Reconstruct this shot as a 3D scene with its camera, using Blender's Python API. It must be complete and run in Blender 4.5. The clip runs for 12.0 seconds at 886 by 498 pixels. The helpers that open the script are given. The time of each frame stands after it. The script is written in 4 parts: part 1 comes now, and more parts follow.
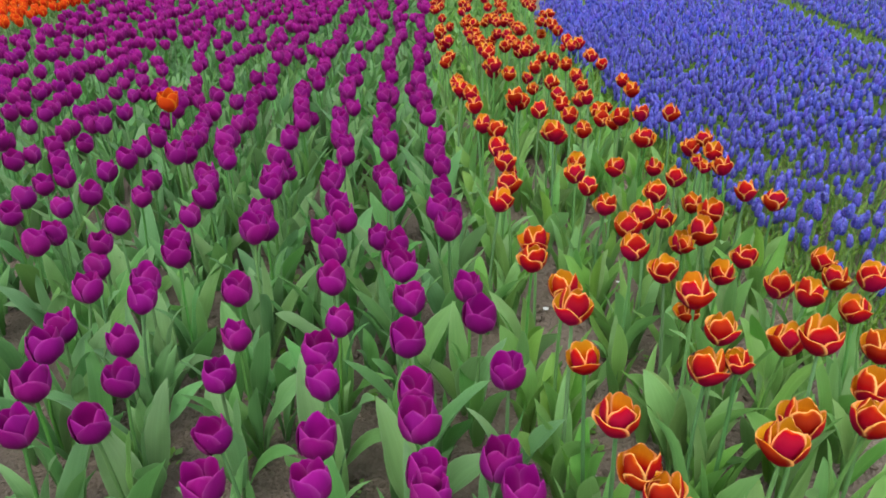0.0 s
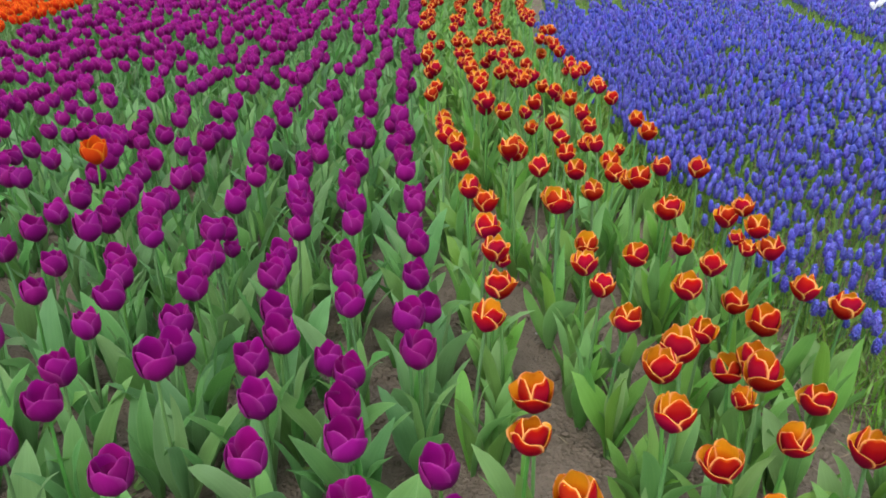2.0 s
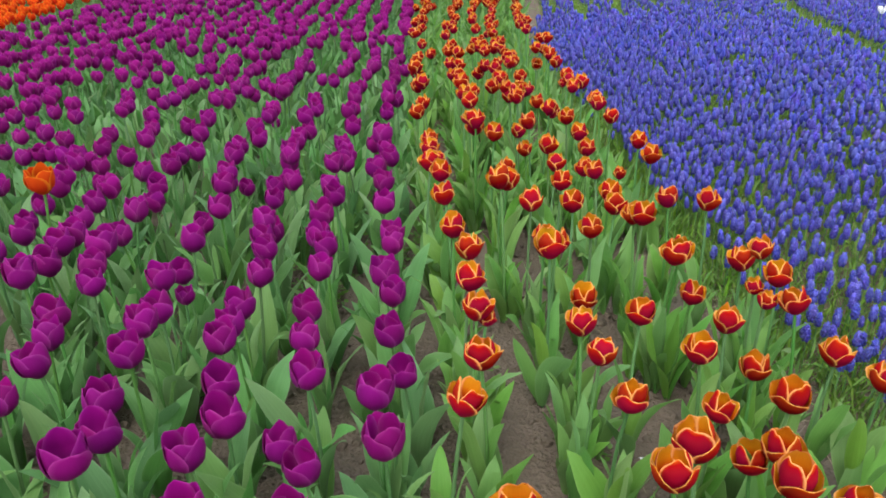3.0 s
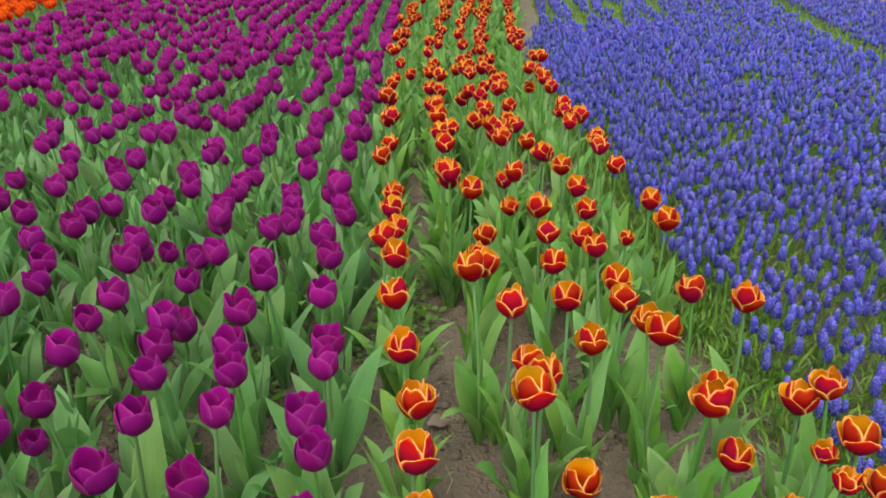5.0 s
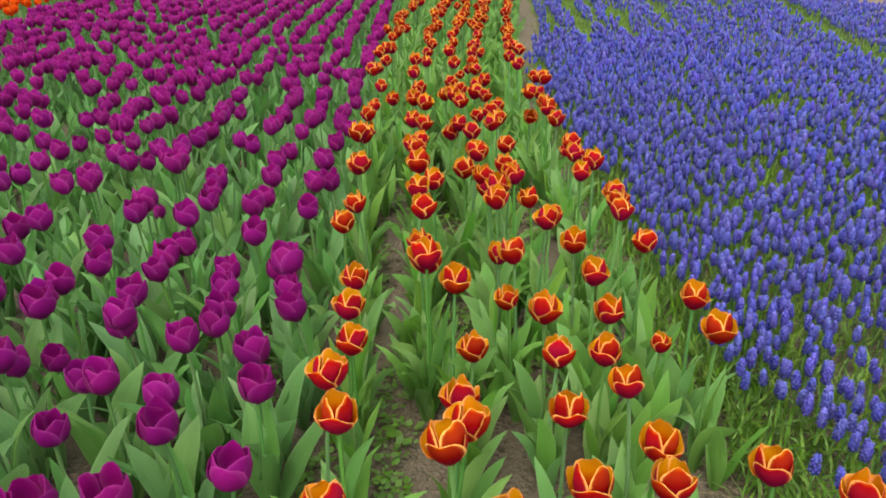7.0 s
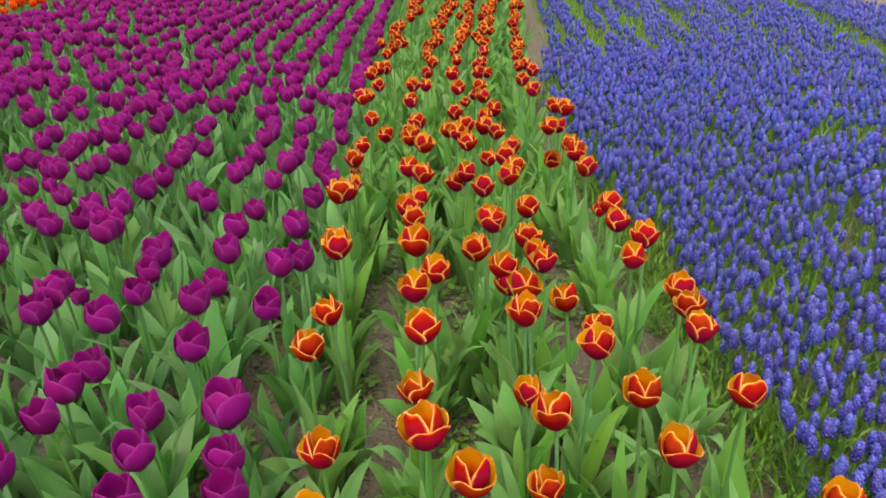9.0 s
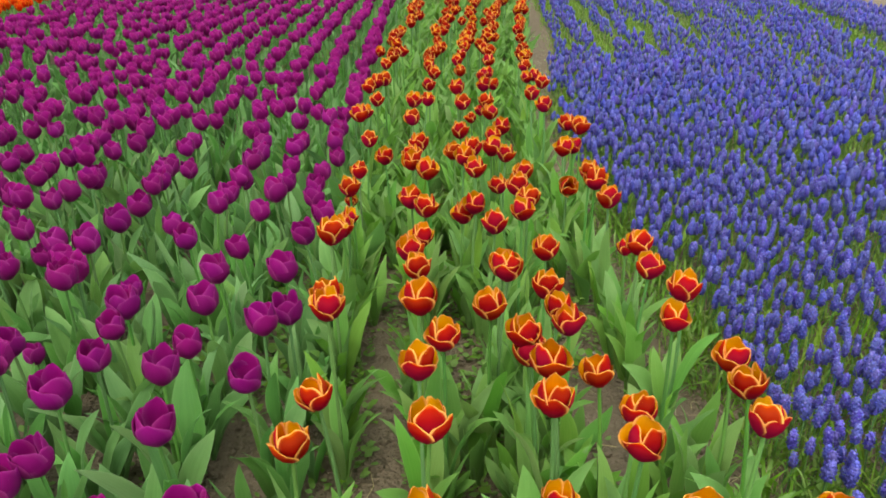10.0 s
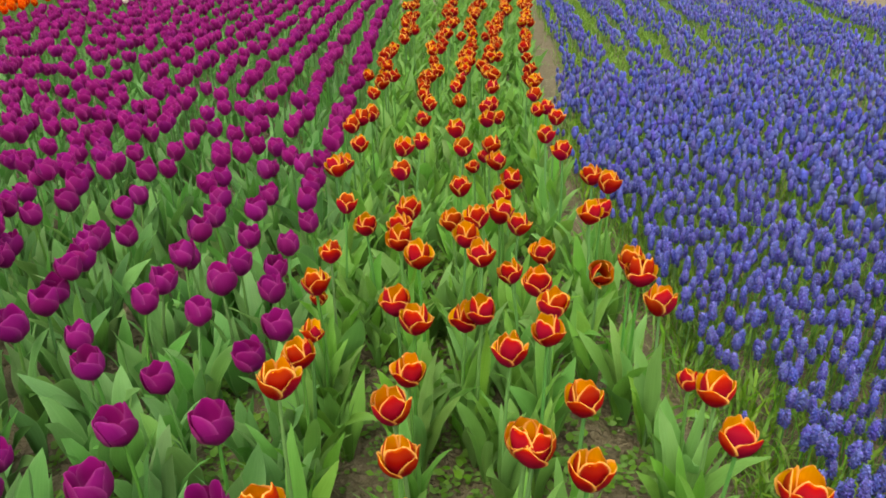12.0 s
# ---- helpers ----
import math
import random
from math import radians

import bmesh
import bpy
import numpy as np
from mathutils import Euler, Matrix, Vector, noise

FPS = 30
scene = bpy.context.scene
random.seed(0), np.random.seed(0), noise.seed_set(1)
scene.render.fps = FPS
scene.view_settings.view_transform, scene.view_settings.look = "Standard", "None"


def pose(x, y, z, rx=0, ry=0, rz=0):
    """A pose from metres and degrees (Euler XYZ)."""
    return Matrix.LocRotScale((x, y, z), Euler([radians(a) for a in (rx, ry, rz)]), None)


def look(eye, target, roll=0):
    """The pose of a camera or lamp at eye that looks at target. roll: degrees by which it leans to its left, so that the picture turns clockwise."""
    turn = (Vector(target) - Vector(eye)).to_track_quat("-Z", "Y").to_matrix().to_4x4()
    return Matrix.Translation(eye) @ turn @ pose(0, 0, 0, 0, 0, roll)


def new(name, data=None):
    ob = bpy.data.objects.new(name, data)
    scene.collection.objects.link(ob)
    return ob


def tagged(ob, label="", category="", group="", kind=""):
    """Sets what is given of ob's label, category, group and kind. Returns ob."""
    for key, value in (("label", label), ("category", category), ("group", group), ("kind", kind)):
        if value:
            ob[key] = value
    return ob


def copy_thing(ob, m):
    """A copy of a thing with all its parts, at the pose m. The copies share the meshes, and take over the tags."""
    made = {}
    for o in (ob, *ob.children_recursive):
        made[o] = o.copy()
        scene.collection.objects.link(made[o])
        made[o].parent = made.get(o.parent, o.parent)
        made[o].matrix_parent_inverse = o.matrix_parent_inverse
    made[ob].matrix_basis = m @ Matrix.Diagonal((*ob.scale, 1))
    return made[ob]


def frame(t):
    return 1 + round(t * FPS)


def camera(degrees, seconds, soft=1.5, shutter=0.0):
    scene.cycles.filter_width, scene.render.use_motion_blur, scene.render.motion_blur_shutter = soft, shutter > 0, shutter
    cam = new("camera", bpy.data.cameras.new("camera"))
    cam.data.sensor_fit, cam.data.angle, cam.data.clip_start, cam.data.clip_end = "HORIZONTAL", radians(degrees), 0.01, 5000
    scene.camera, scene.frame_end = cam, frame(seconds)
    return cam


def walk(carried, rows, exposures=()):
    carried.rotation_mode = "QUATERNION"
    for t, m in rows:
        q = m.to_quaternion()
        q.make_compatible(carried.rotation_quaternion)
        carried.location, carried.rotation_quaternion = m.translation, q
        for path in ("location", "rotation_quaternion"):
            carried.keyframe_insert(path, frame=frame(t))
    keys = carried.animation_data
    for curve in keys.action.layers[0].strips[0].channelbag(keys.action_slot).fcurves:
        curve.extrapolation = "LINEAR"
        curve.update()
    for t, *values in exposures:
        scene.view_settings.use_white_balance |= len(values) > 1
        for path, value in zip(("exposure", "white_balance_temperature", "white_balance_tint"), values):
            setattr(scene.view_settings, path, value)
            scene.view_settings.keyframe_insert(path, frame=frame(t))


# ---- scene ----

cam = camera(64.0, 12.0, soft=1.72)
PATH = [
    (0.0, -0.0000, 0.0000, 1.0629, -0.000, -25.818, 1.149),
    (0.5, 0.0053, 0.1340, 1.0701, 0.034, -25.816, 1.137),
    (1.0, 0.0108, 0.2589, 1.0783, 0.031, -25.824, 1.150),
    (1.5, 0.0277, 0.3853, 1.0824, 0.012, -25.822, 1.206),
    (2.0, 0.0608, 0.5047, 1.0923, -0.032, -25.824, 1.244),
    (2.5, 0.0892, 0.6233, 1.0961, -0.069, -25.786, 1.261),
    (3.0, 0.1079, 0.7417, 1.0971, -0.121, -25.798, 1.283),
    (5.0, 0.1989, 1.2521, 1.0987, -0.156, -25.731, 1.052),
    (5.5, 0.2233, 1.3801, 1.0976, -0.191, -25.698, 0.995),
    (6.0, 0.2343, 1.5125, 1.0954, -0.238, -25.695, 0.948),
    (6.5, 0.2396, 1.6435, 1.0965, -0.253, -25.733, 0.892),
    (7.0, 0.2483, 1.7863, 1.0914, -0.255, -25.703, 0.848),
    (9.0, 0.2374, 2.3473, 1.0805, -0.334, -25.582, 0.832),
    (9.5, 0.2224, 2.4742, 1.0793, -0.388, -25.554, 0.806),
    (10.0, 0.2213, 2.5950, 1.0814, -0.405, -25.562, 0.794),
    (10.5, 0.2209, 2.7186, 1.0877, -0.420, -25.565, 0.842),
    (11.0, 0.2231, 2.8570, 1.0935, -0.418, -25.510, 0.884),
    (11.5, 0.2286, 2.9954, 1.0920, -0.435, -25.486, 0.918),
    (12.0, 0.2325, 3.1363, 1.0937, -0.561, -25.504, 0.929),
]
EXPOSURES = [(0.0, 1.26, 6050, 11.5), (3.0, 1.26, 6150, 11), (5.5, 1.27, 6800, 5), (9.5, 1.28, 7050, 1), (12.0, 1.32, 7900, -9)]
walk(cam, [(t, pose(x, y, z, 90 + pitch, roll, yaw)) for t, x, y, z, yaw, pitch, roll in PATH], EXPOSURES)

# ---- light: an overcast spring day ----
SUN_UP, SUN_ROUND = radians(58), radians(200)
world = bpy.data.worlds.new("overcast_sky")
scene.world = world
world.use_nodes = True
wn, wl = world.node_tree.nodes, world.node_tree.links
sky = wn.new("ShaderNodeTexSky")
sky.sky_type, sky.sun_disc = "NISHITA", False
sky.sun_elevation, sky.sun_rotation = SUN_UP, SUN_ROUND
sky.air_density, sky.dust_density = 1.0, 4.0
veil = wn.new("ShaderNodeMix")
veil.data_type = "RGBA"
veil.inputs[0].default_value = 0.72
veil.inputs[7].default_value = (6.4, 6.6, 6.9, 1)
wl.new(sky.outputs[0], veil.inputs[6])
wl.new(veil.outputs[2], wn["Background"].inputs[0])
wn["Background"].inputs[1].default_value = 0.153

sun_data = bpy.data.lights.new("sun", "SUN")
sun_data.energy, sun_data.angle, sun_data.color = 0.80, radians(34), (1.0, 0.97, 0.92)
sun = new("sun", sun_data)
sun.matrix_world = look((0, 0, 20), (0 + 20 * math.cos(SUN_UP) * math.sin(SUN_ROUND) * -1, 20 * math.cos(SUN_UP) * math.cos(SUN_ROUND) * -1, 20 - 20 * math.sin(SUN_UP)))


# ---- materials ----
class Nodes:
    """Short hand for one node material."""

    def __init__(self, name):
        self.mat = bpy.data.materials.new(name)
        self.mat.use_nodes = True
        self.tree = self.mat.node_tree
        self.bsdf = self.tree.nodes["Principled BSDF"]
        self.out = self.tree.nodes["Material Output"]

    def node(self, kind, **values):
        n = self.tree.nodes.new(kind)
        for key, value in values.items():
            n.inputs[key].default_value = value
        return n

    def link(self, a, b):
        self.tree.links.new(a, b)

    def uv(self):
        n = self.node("ShaderNodeUVMap")
        s = self.node("ShaderNodeSeparateXYZ")
        self.link(n.outputs[0], s.inputs[0])
        return s.outputs[0], s.outputs[1]

    def ramp(self, fac, stops):
        n = self.node("ShaderNodeValToRGB")
        el = n.color_ramp.elements
        while len(el) < len(stops):
            el.new(0.5)
        for e, (at, colour) in zip(el, stops):
            e.position, e.color = at, (*colour, 1)
        self.link(fac, n.inputs[0])
        return n.outputs[0]

    def maths(self, op, a, b=None):
        n = self.node("ShaderNodeMath")
        n.operation = op
        for i, v in enumerate((a, b)):
            if v is None:
                continue
            if isinstance(v, (int, float)):
                n.inputs[i].default_value = v
            else:
                self.link(v, n.inputs[i])
        return n.outputs[0]

    def mix(self, fac, a, b, blend="MIX"):
        n = self.node("ShaderNodeMix")
        n.data_type, n.blend_type = "RGBA", blend
        for i, v in ((0, fac), (6, a), (7, b)):
            if isinstance(v, (int, float)):
                n.inputs[i].default_value = v
            elif isinstance(v, tuple):
                n.inputs[i].default_value = (*v, 1)
            else:
                self.link(v, n.inputs[i])
        return n.outputs[2]

    def noise(self, scale, detail=3.0, vector=None, rough=0.55):
        n = self.node("ShaderNodeTexNoise", Scale=scale, Detail=detail, Roughness=rough)
        if vector is None:
            vector = self.node("ShaderNodeTexCoord").outputs["Object"]
        self.link(vector, n.inputs["Vector"])
        return n.outputs[0]

    def stretched(self, su, sv):
        u = self.node("ShaderNodeUVMap")
        m = self.node("ShaderNodeMapping")
        m.inputs["Scale"].default_value = (su, sv, 1)
        self.link(u.outputs[0], m.inputs[0])
        return m.outputs[0]

    def chance(self):
        """A value of each object and of each loose piece."""
        a = self.node("ShaderNodeObjectInfo").outputs["Random"]
        b = self.node("ShaderNodeNewGeometry").outputs["Random Per Island"]
        return self.maths("FRACT", self.maths("ADD", a, self.maths("MULTIPLY", b, 0.37)))

    def vary(self, colour, hue=0.02, value=0.2, sat=0.15):
        r = self.chance()
        h = self.node("ShaderNodeHueSaturation")
        self.link(colour, h.inputs["Color"])
        r2 = self.maths("FRACT", self.maths("MULTIPLY", r, 7.31))
        r3 = self.maths("FRACT", self.maths("MULTIPLY", r, 13.7))
        for name, src, span, mid in (("Hue", r, hue, 0.5), ("Value", r2, value, 1.0), ("Saturation", r3, sat, 1.0)):
            self.link(self.maths("ADD", self.maths("MULTIPLY", src, 2 * span), mid - span), h.inputs[name])
        return h.outputs[0]

    def bump(self, height, strength, distance):
        n = self.node("ShaderNodeBump", Strength=strength, Distance=distance)
        self.link(height, n.inputs["Height"])
        self.link(n.outputs[0], self.bsdf.inputs["Normal"])

    def done(self, colour, rough=0.5, thin=0.0, spec=0.5, sheen=0.0):
        self.link(colour, self.bsdf.inputs["Base Color"])
        self.bsdf.inputs["Roughness"].default_value = rough
        self.bsdf.inputs["Specular IOR Level"].default_value = spec
        self.bsdf.inputs["Sheen Weight"].default_value = sheen
        if thin:
            t = self.node("ShaderNodeBsdfTranslucent")
            self.link(colour, t.inputs[0])
            m = self.node("ShaderNodeMixShader", Fac=thin)
            self.link(self.bsdf.outputs[0], m.inputs[1])
            self.link(t.outputs[0], m.inputs[2])
            self.link(m.outputs[0], self.out.inputs[0])
        return self.mat


def petal_edge(n, u, v):
    """How far a place lies from the petal's margin: 0 on it, 1 along the midrib."""
    side = n.maths("SUBTRACT", 1.0, n.maths("ABSOLUTE", n.maths("SUBTRACT", n.maths("MULTIPLY", u, 2.0), 1.0)))
    return n.maths("MULTIPLY", side, n.maths("SQRT", n.maths("MAXIMUM", n.maths("SUBTRACT", 1.0, n.maths("POWER", v, 5.0)), 0.0)))


def purple_petal(inside):
    n = Nodes("purple_petal_inner" if inside else "purple_petal_outer")
    u, v = n.uv()
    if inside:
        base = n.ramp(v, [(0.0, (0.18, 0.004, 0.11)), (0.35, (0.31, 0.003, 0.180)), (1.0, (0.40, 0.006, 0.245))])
    else:
        base = n.ramp(v, [(0.0, (0.30, 0.018, 0.18)), (0.12, (0.208, 0.002, 0.124)), (0.6, (0.236, 0.003, 0.149)), (1.0, (0.306, 0.006, 0.196))])
    veins = n.noise(1.0, 3.0, n.stretched(14.0, 1.1))
    base = n.mix(n.maths("MULTIPLY", veins, 0.45), base, (0.335, 0.010, 0.226))
    # pale pink margin; its wide soft fade also paints in the sheen near the edge
    rim = n.ramp(petal_edge(n, u, v), [(0.0, (1, 1, 1)), (0.05, (0.55, 0.55, 0.55)), (0.12, (0.25, 0.25, 0.25)), (0.34, (0, 0, 0))])
    base = n.mix(n.maths("MULTIPLY", rim, 0.52), base, (0.62, 0.11, 0.44))
    n.bump(veins, 0.12, 0.002)
    return n.done(n.vary(base, 0.012, 0.16, 0.0), 0.5, 0.45, 0.2)


def flame_petal(inside):
    n = Nodes("flame_petal_inner" if inside else "flame_petal_outer")
    u, v = n.uv()
    if inside:
        base = n.ramp(v, [(0.0, (0.12, 0.015, 0.003)), (0.25, (0.36, 0.010, 0.002)), (0.40, (0.60, 0.11, 0.003)), (0.58, (0.76, 0.31, 0.006)), (1.0, (0.84, 0.46, 0.018))])
    else:
        base = n.ramp(v, [(0.0, (0.27, 0.003, 0.042)), (0.40, (0.28, 0.002, 0.030)), (0.68, (0.30, 0.003, 0.012)), (0.92, (0.37, 0.010, 0.003)), (1.0, (0.60, 0.12, 0.004))])
    veins = n.noise(1.0, 4.0, n.stretched(16.0, 1.3))
    base = n.mix(n.maths("MULTIPLY", veins, 0.28), base, (0.36, 0.012, 0.003))
    wob = n.noise(3.0, 2.0, n.stretched(4.0, 4.0))
    rim = n.maths("ADD", petal_edge(n, u, v), n.maths("MULTIPLY", n.maths("SUBTRACT", wob, 0.5), 0.10))
    low = n.ramp(v, [(0.18, (0, 0, 0)), (0.46, (1, 1, 1))])
    glow = n.mix(low, (0, 0, 0), n.ramp(rim, [(0.06, (1, 1, 1)), (0.27, (0, 0, 0))]))
    base = n.mix(n.maths("MULTIPLY", glow, 0.34), base, (0.62, 0.11, 0.006))
    line = n.mix(low, (0, 0, 0), n.ramp(rim, [(0.06, (1, 1, 1)), (0.15, (0, 0, 0))]))
    base = n.mix(line, base, (0.88, 0.44, 0.13))
    n.bump(veins, 0.15, 0.002)
    return n.done(n.vary(base, 0.012, 0.13, 0.0), 0.6, 0.14 if inside else 0.36, 0.03)


def red_petal():
    n = Nodes("scarlet_petal")
    u, v = n.uv()
    base = n.ramp(v, [(0.0, (0.50, 0.07, 0.005)), (0.4, (0.56, 0.045, 0.004)), (1.0, (0.68, 0.11, 0.006))])
    veins = n.noise(1.0, 4.0, n.stretched(22.0, 1.4))
    base = n.mix(n.maths("MULTIPLY", veins, 0.4), base, (0.52, 0.03, 0.004))
    rim = n.ramp(petal_edge(n, u, v), [(0.0, (1, 1, 1)), (0.22, (0, 0, 0))])
    base = n.mix(n.maths("MULTIPLY", rim, 0.7), base, (0.84, 0.36, 0.02))
    return n.done(n.vary(base, 0.010, 0.12, 0.0), 0.6, 0.35, 0.06)


def leaf_material(name, low, high, edge, rough=0.5):
    n = Nodes(name)
    u, v = n.uv()
    blotch = n.noise(9.0, 3.0)
    base = n.mix(blotch, low, high)
    veins = n.ramp(n.noise(1.0, 2.0, n.stretched(30.0, 0.6)), [(0.36, (0, 0, 0)), (0.66, (1, 1, 1))])
    base = n.mix(n.maths("MULTIPLY", veins, 0.55), base, high)
    rim = n.maths("POWER", n.maths("ABSOLUTE", n.maths("SUBTRACT", n.maths("MULTIPLY", u, 2.0), 1.0)), 14.0)
    base = n.mix(n.maths("MULTIPLY", rim, 0.6), base, edge)
    n.bump(veins, 0.3, 0.003)
    return n.done(n.vary(base, 0.018, 0.17, 0.12), rough, 0.36, 0.35)


def stem_material(name, a, b):
    n = Nodes(name)
    base = n.mix(n.noise(30.0, 3.0), a, b)
    return n.done(n.vary(base, 0.015, 0.2), 0.5, 0.0, 0.35)


def muscari_material():
    n = Nodes("grape_hyacinth_bells")
    u, v = n.uv()
    # sky light on the spike tops and shade lower down are painted into this ramp
    base = n.ramp(v, [(0.0, (0.045, 0.041, 0.262)), (0.55, (0.094, 0.089, 0.452)), (1.0, (0.192, 0.186, 0.680))])
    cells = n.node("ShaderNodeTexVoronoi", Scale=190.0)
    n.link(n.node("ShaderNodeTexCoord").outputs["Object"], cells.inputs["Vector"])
    # crevice shade between the bells, painted as darker cell borders; also drives the bump
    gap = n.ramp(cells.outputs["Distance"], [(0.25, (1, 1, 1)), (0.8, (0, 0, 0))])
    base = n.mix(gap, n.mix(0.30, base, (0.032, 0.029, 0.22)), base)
    fleck = n.noise(320.0, 2.0)
    base = n.mix(n.maths("MULTIPLY", fleck, 0.5), base, (0.158, 0.156, 0.62))
    n.bump(gap, 1.0, 0.004)
    return n.done(n.vary(base, 0.010, 0.26, 0.10), 0.6, 0.1, 0.2)


def soil_material():
    n = Nodes("bare_soil")
    fine = n.noise(140.0, 6.0)
    mid = n.noise(16.0, 5.0)
    wide = n.noise(1.3, 3.0)
    base = n.mix(mid, (0.108, 0.082, 0.056), (0.236, 0.184, 0.136))
    base = n.mix(n.maths("MULTIPLY", fine, 0.5), base, (0.222, 0.175, 0.130))
    base = n.mix(n.maths("MULTIPLY", wide, 0.5), base, (0.125, 0.096, 0.068))
    grit = n.node("ShaderNodeTexVoronoi", Scale=90.0)
    n.link(n.node("ShaderNodeTexCoord").outputs["Object"], grit.inputs["Vector"])
    h = n.maths("ADD", n.maths("MULTIPLY", fine, 0.6), n.maths("ADD", mid, n.maths("MULTIPLY", grit.outputs["Distance"], 0.5)))
    n.bump(h, 1.0, 0.02)
    return n.done(base, 0.92, 0.0, 0.2)


PURPLE_OUT, PURPLE_IN = purple_petal(False), purple_petal(True)
FLAME_IN, FLAME_OUT = flame_petal(True), flame_petal(False)
RED = red_petal()
PALE = stem_material("pale_petal", (0.62, 0.48, 0.47), (0.74, 0.62, 0.60))
WHITE = stem_material("white_petal", (0.70, 0.70, 0.66), (0.80, 0.80, 0.77))
LEAF = leaf_material("glaucous_tulip_leaf", (0.089, 0.204, 0.053), (0.162, 0.326, 0.096), (0.27, 0.44, 0.18))
LEAF_FRESH = leaf_material("fresh_tulip_leaf", (0.101, 0.230, 0.042), (0.182, 0.354, 0.080), (0.28, 0.44, 0.14))
BLADE = leaf_material("grassy_leaf", (0.100, 0.200, 0.026), (0.225, 0.380, 0.058), (0.27, 0.41, 0.09))
WEED = leaf_material("weed_leaf", (0.065, 0.155, 0.023), (0.18, 0.32, 0.055), (0.20, 0.33, 0.08))
STEM = stem_material("tulip_stem", (0.065, 0.165, 0.040), (0.115, 0.235, 0.065))
PISTIL = stem_material("pistil", (0.10, 0.13, 0.03), (0.16, 0.18, 0.05))
BELLS = muscari_material()
SOIL = soil_material()
STRAW = stem_material("dry_straw", (0.26, 0.20, 0.11), (0.40, 0.33, 0.20))
PEBBLE = stem_material("pebble", (0.20, 0.18, 0.16), (0.42, 0.39, 0.35))


# ---- shapes ----
class Geo:
    """Points, faces, texture places and material slots of one mesh."""

    def __init__(self):
        self.v, self.f, self.uv, self.m, self.count = [], [], [], [], 0

    def add(self, verts, faces, uvs, slot=0):
        verts = np.asarray(verts, float)
        faces = np.asarray(faces, int)
        self.v.append(verts)
        self.f.append(faces + self.count)
        self.uv.append(np.asarray(uvs, float)[faces])
        self.m.append(np.full(len(faces), slot, int))
        self.count += len(verts)
        return self

    def join(self, other, m=None, slot=None):
        for verts, faces, uv, mm in zip(*other.packed()):
            if m is not None:
                verts = verts @ m[:3, :3].T + m[:3, 3]
            self.v.append(verts)
            self.f.append(faces + self.count)
            self.uv.append(uv)
            self.m.append(mm if slot is None else np.full(len(mm), slot, int))
            self.count += len(verts)
        return self

    def packed(self):
        if len(self.v) > 1:
            self.v, self.f, self.uv, self.m = [np.concatenate(self.v)], [np.concatenate(self.f)], [np.concatenate(self.uv)], [np.concatenate(self.m)]
        return self.v, self.f, self.uv, self.m

    def mesh(self, name, materials, smooth=True):
        (v,), (f,), (uv,), (m,) = self.packed()
        data = bpy.data.meshes.new(name)
        data.vertices.add(len(v))
        data.vertices.foreach_set("co", v.astype(np.float32).ravel())
        data.loops.add(f.size)
        data.loops.foreach_set("vertex_index", f.astype(np.int32).ravel())
        data.polygons.add(len(f))
        data.polygons.foreach_set("loop_start", np.arange(0, f.size, f.shape[1], dtype=np.int32))
        layer = data.uv_layers.new(name="UVMap")
        layer.data.foreach_set("uv", uv.astype(np.float32).ravel())
        for mat in materials:
            data.materials.append(mat)
        data.polygons.foreach_set("material_index", m.astype(np.int32))
        data.polygons.foreach_set("use_smooth", np.full(len(f), smooth))
        data.update(calc_edges=True)
        data.validate()
        return data


def sheet(n, m, flip=False):
    """Faces of a grid with n cells across and m along."""
    out = []
    for j in range(m):
        for i in range(n):
            a = j * (n + 1) + i
            q = (a, a + 1, a + n + 2, a + n + 1)
            out.append(q[::-1] if flip else q)
    return out


def grid_uv(n, m):
    v, u = np.meshgrid(np.linspace(0, 1, m + 1), np.linspace(0, 1, n + 1), indexing="ij")
    return u.ravel(), v.ravel()


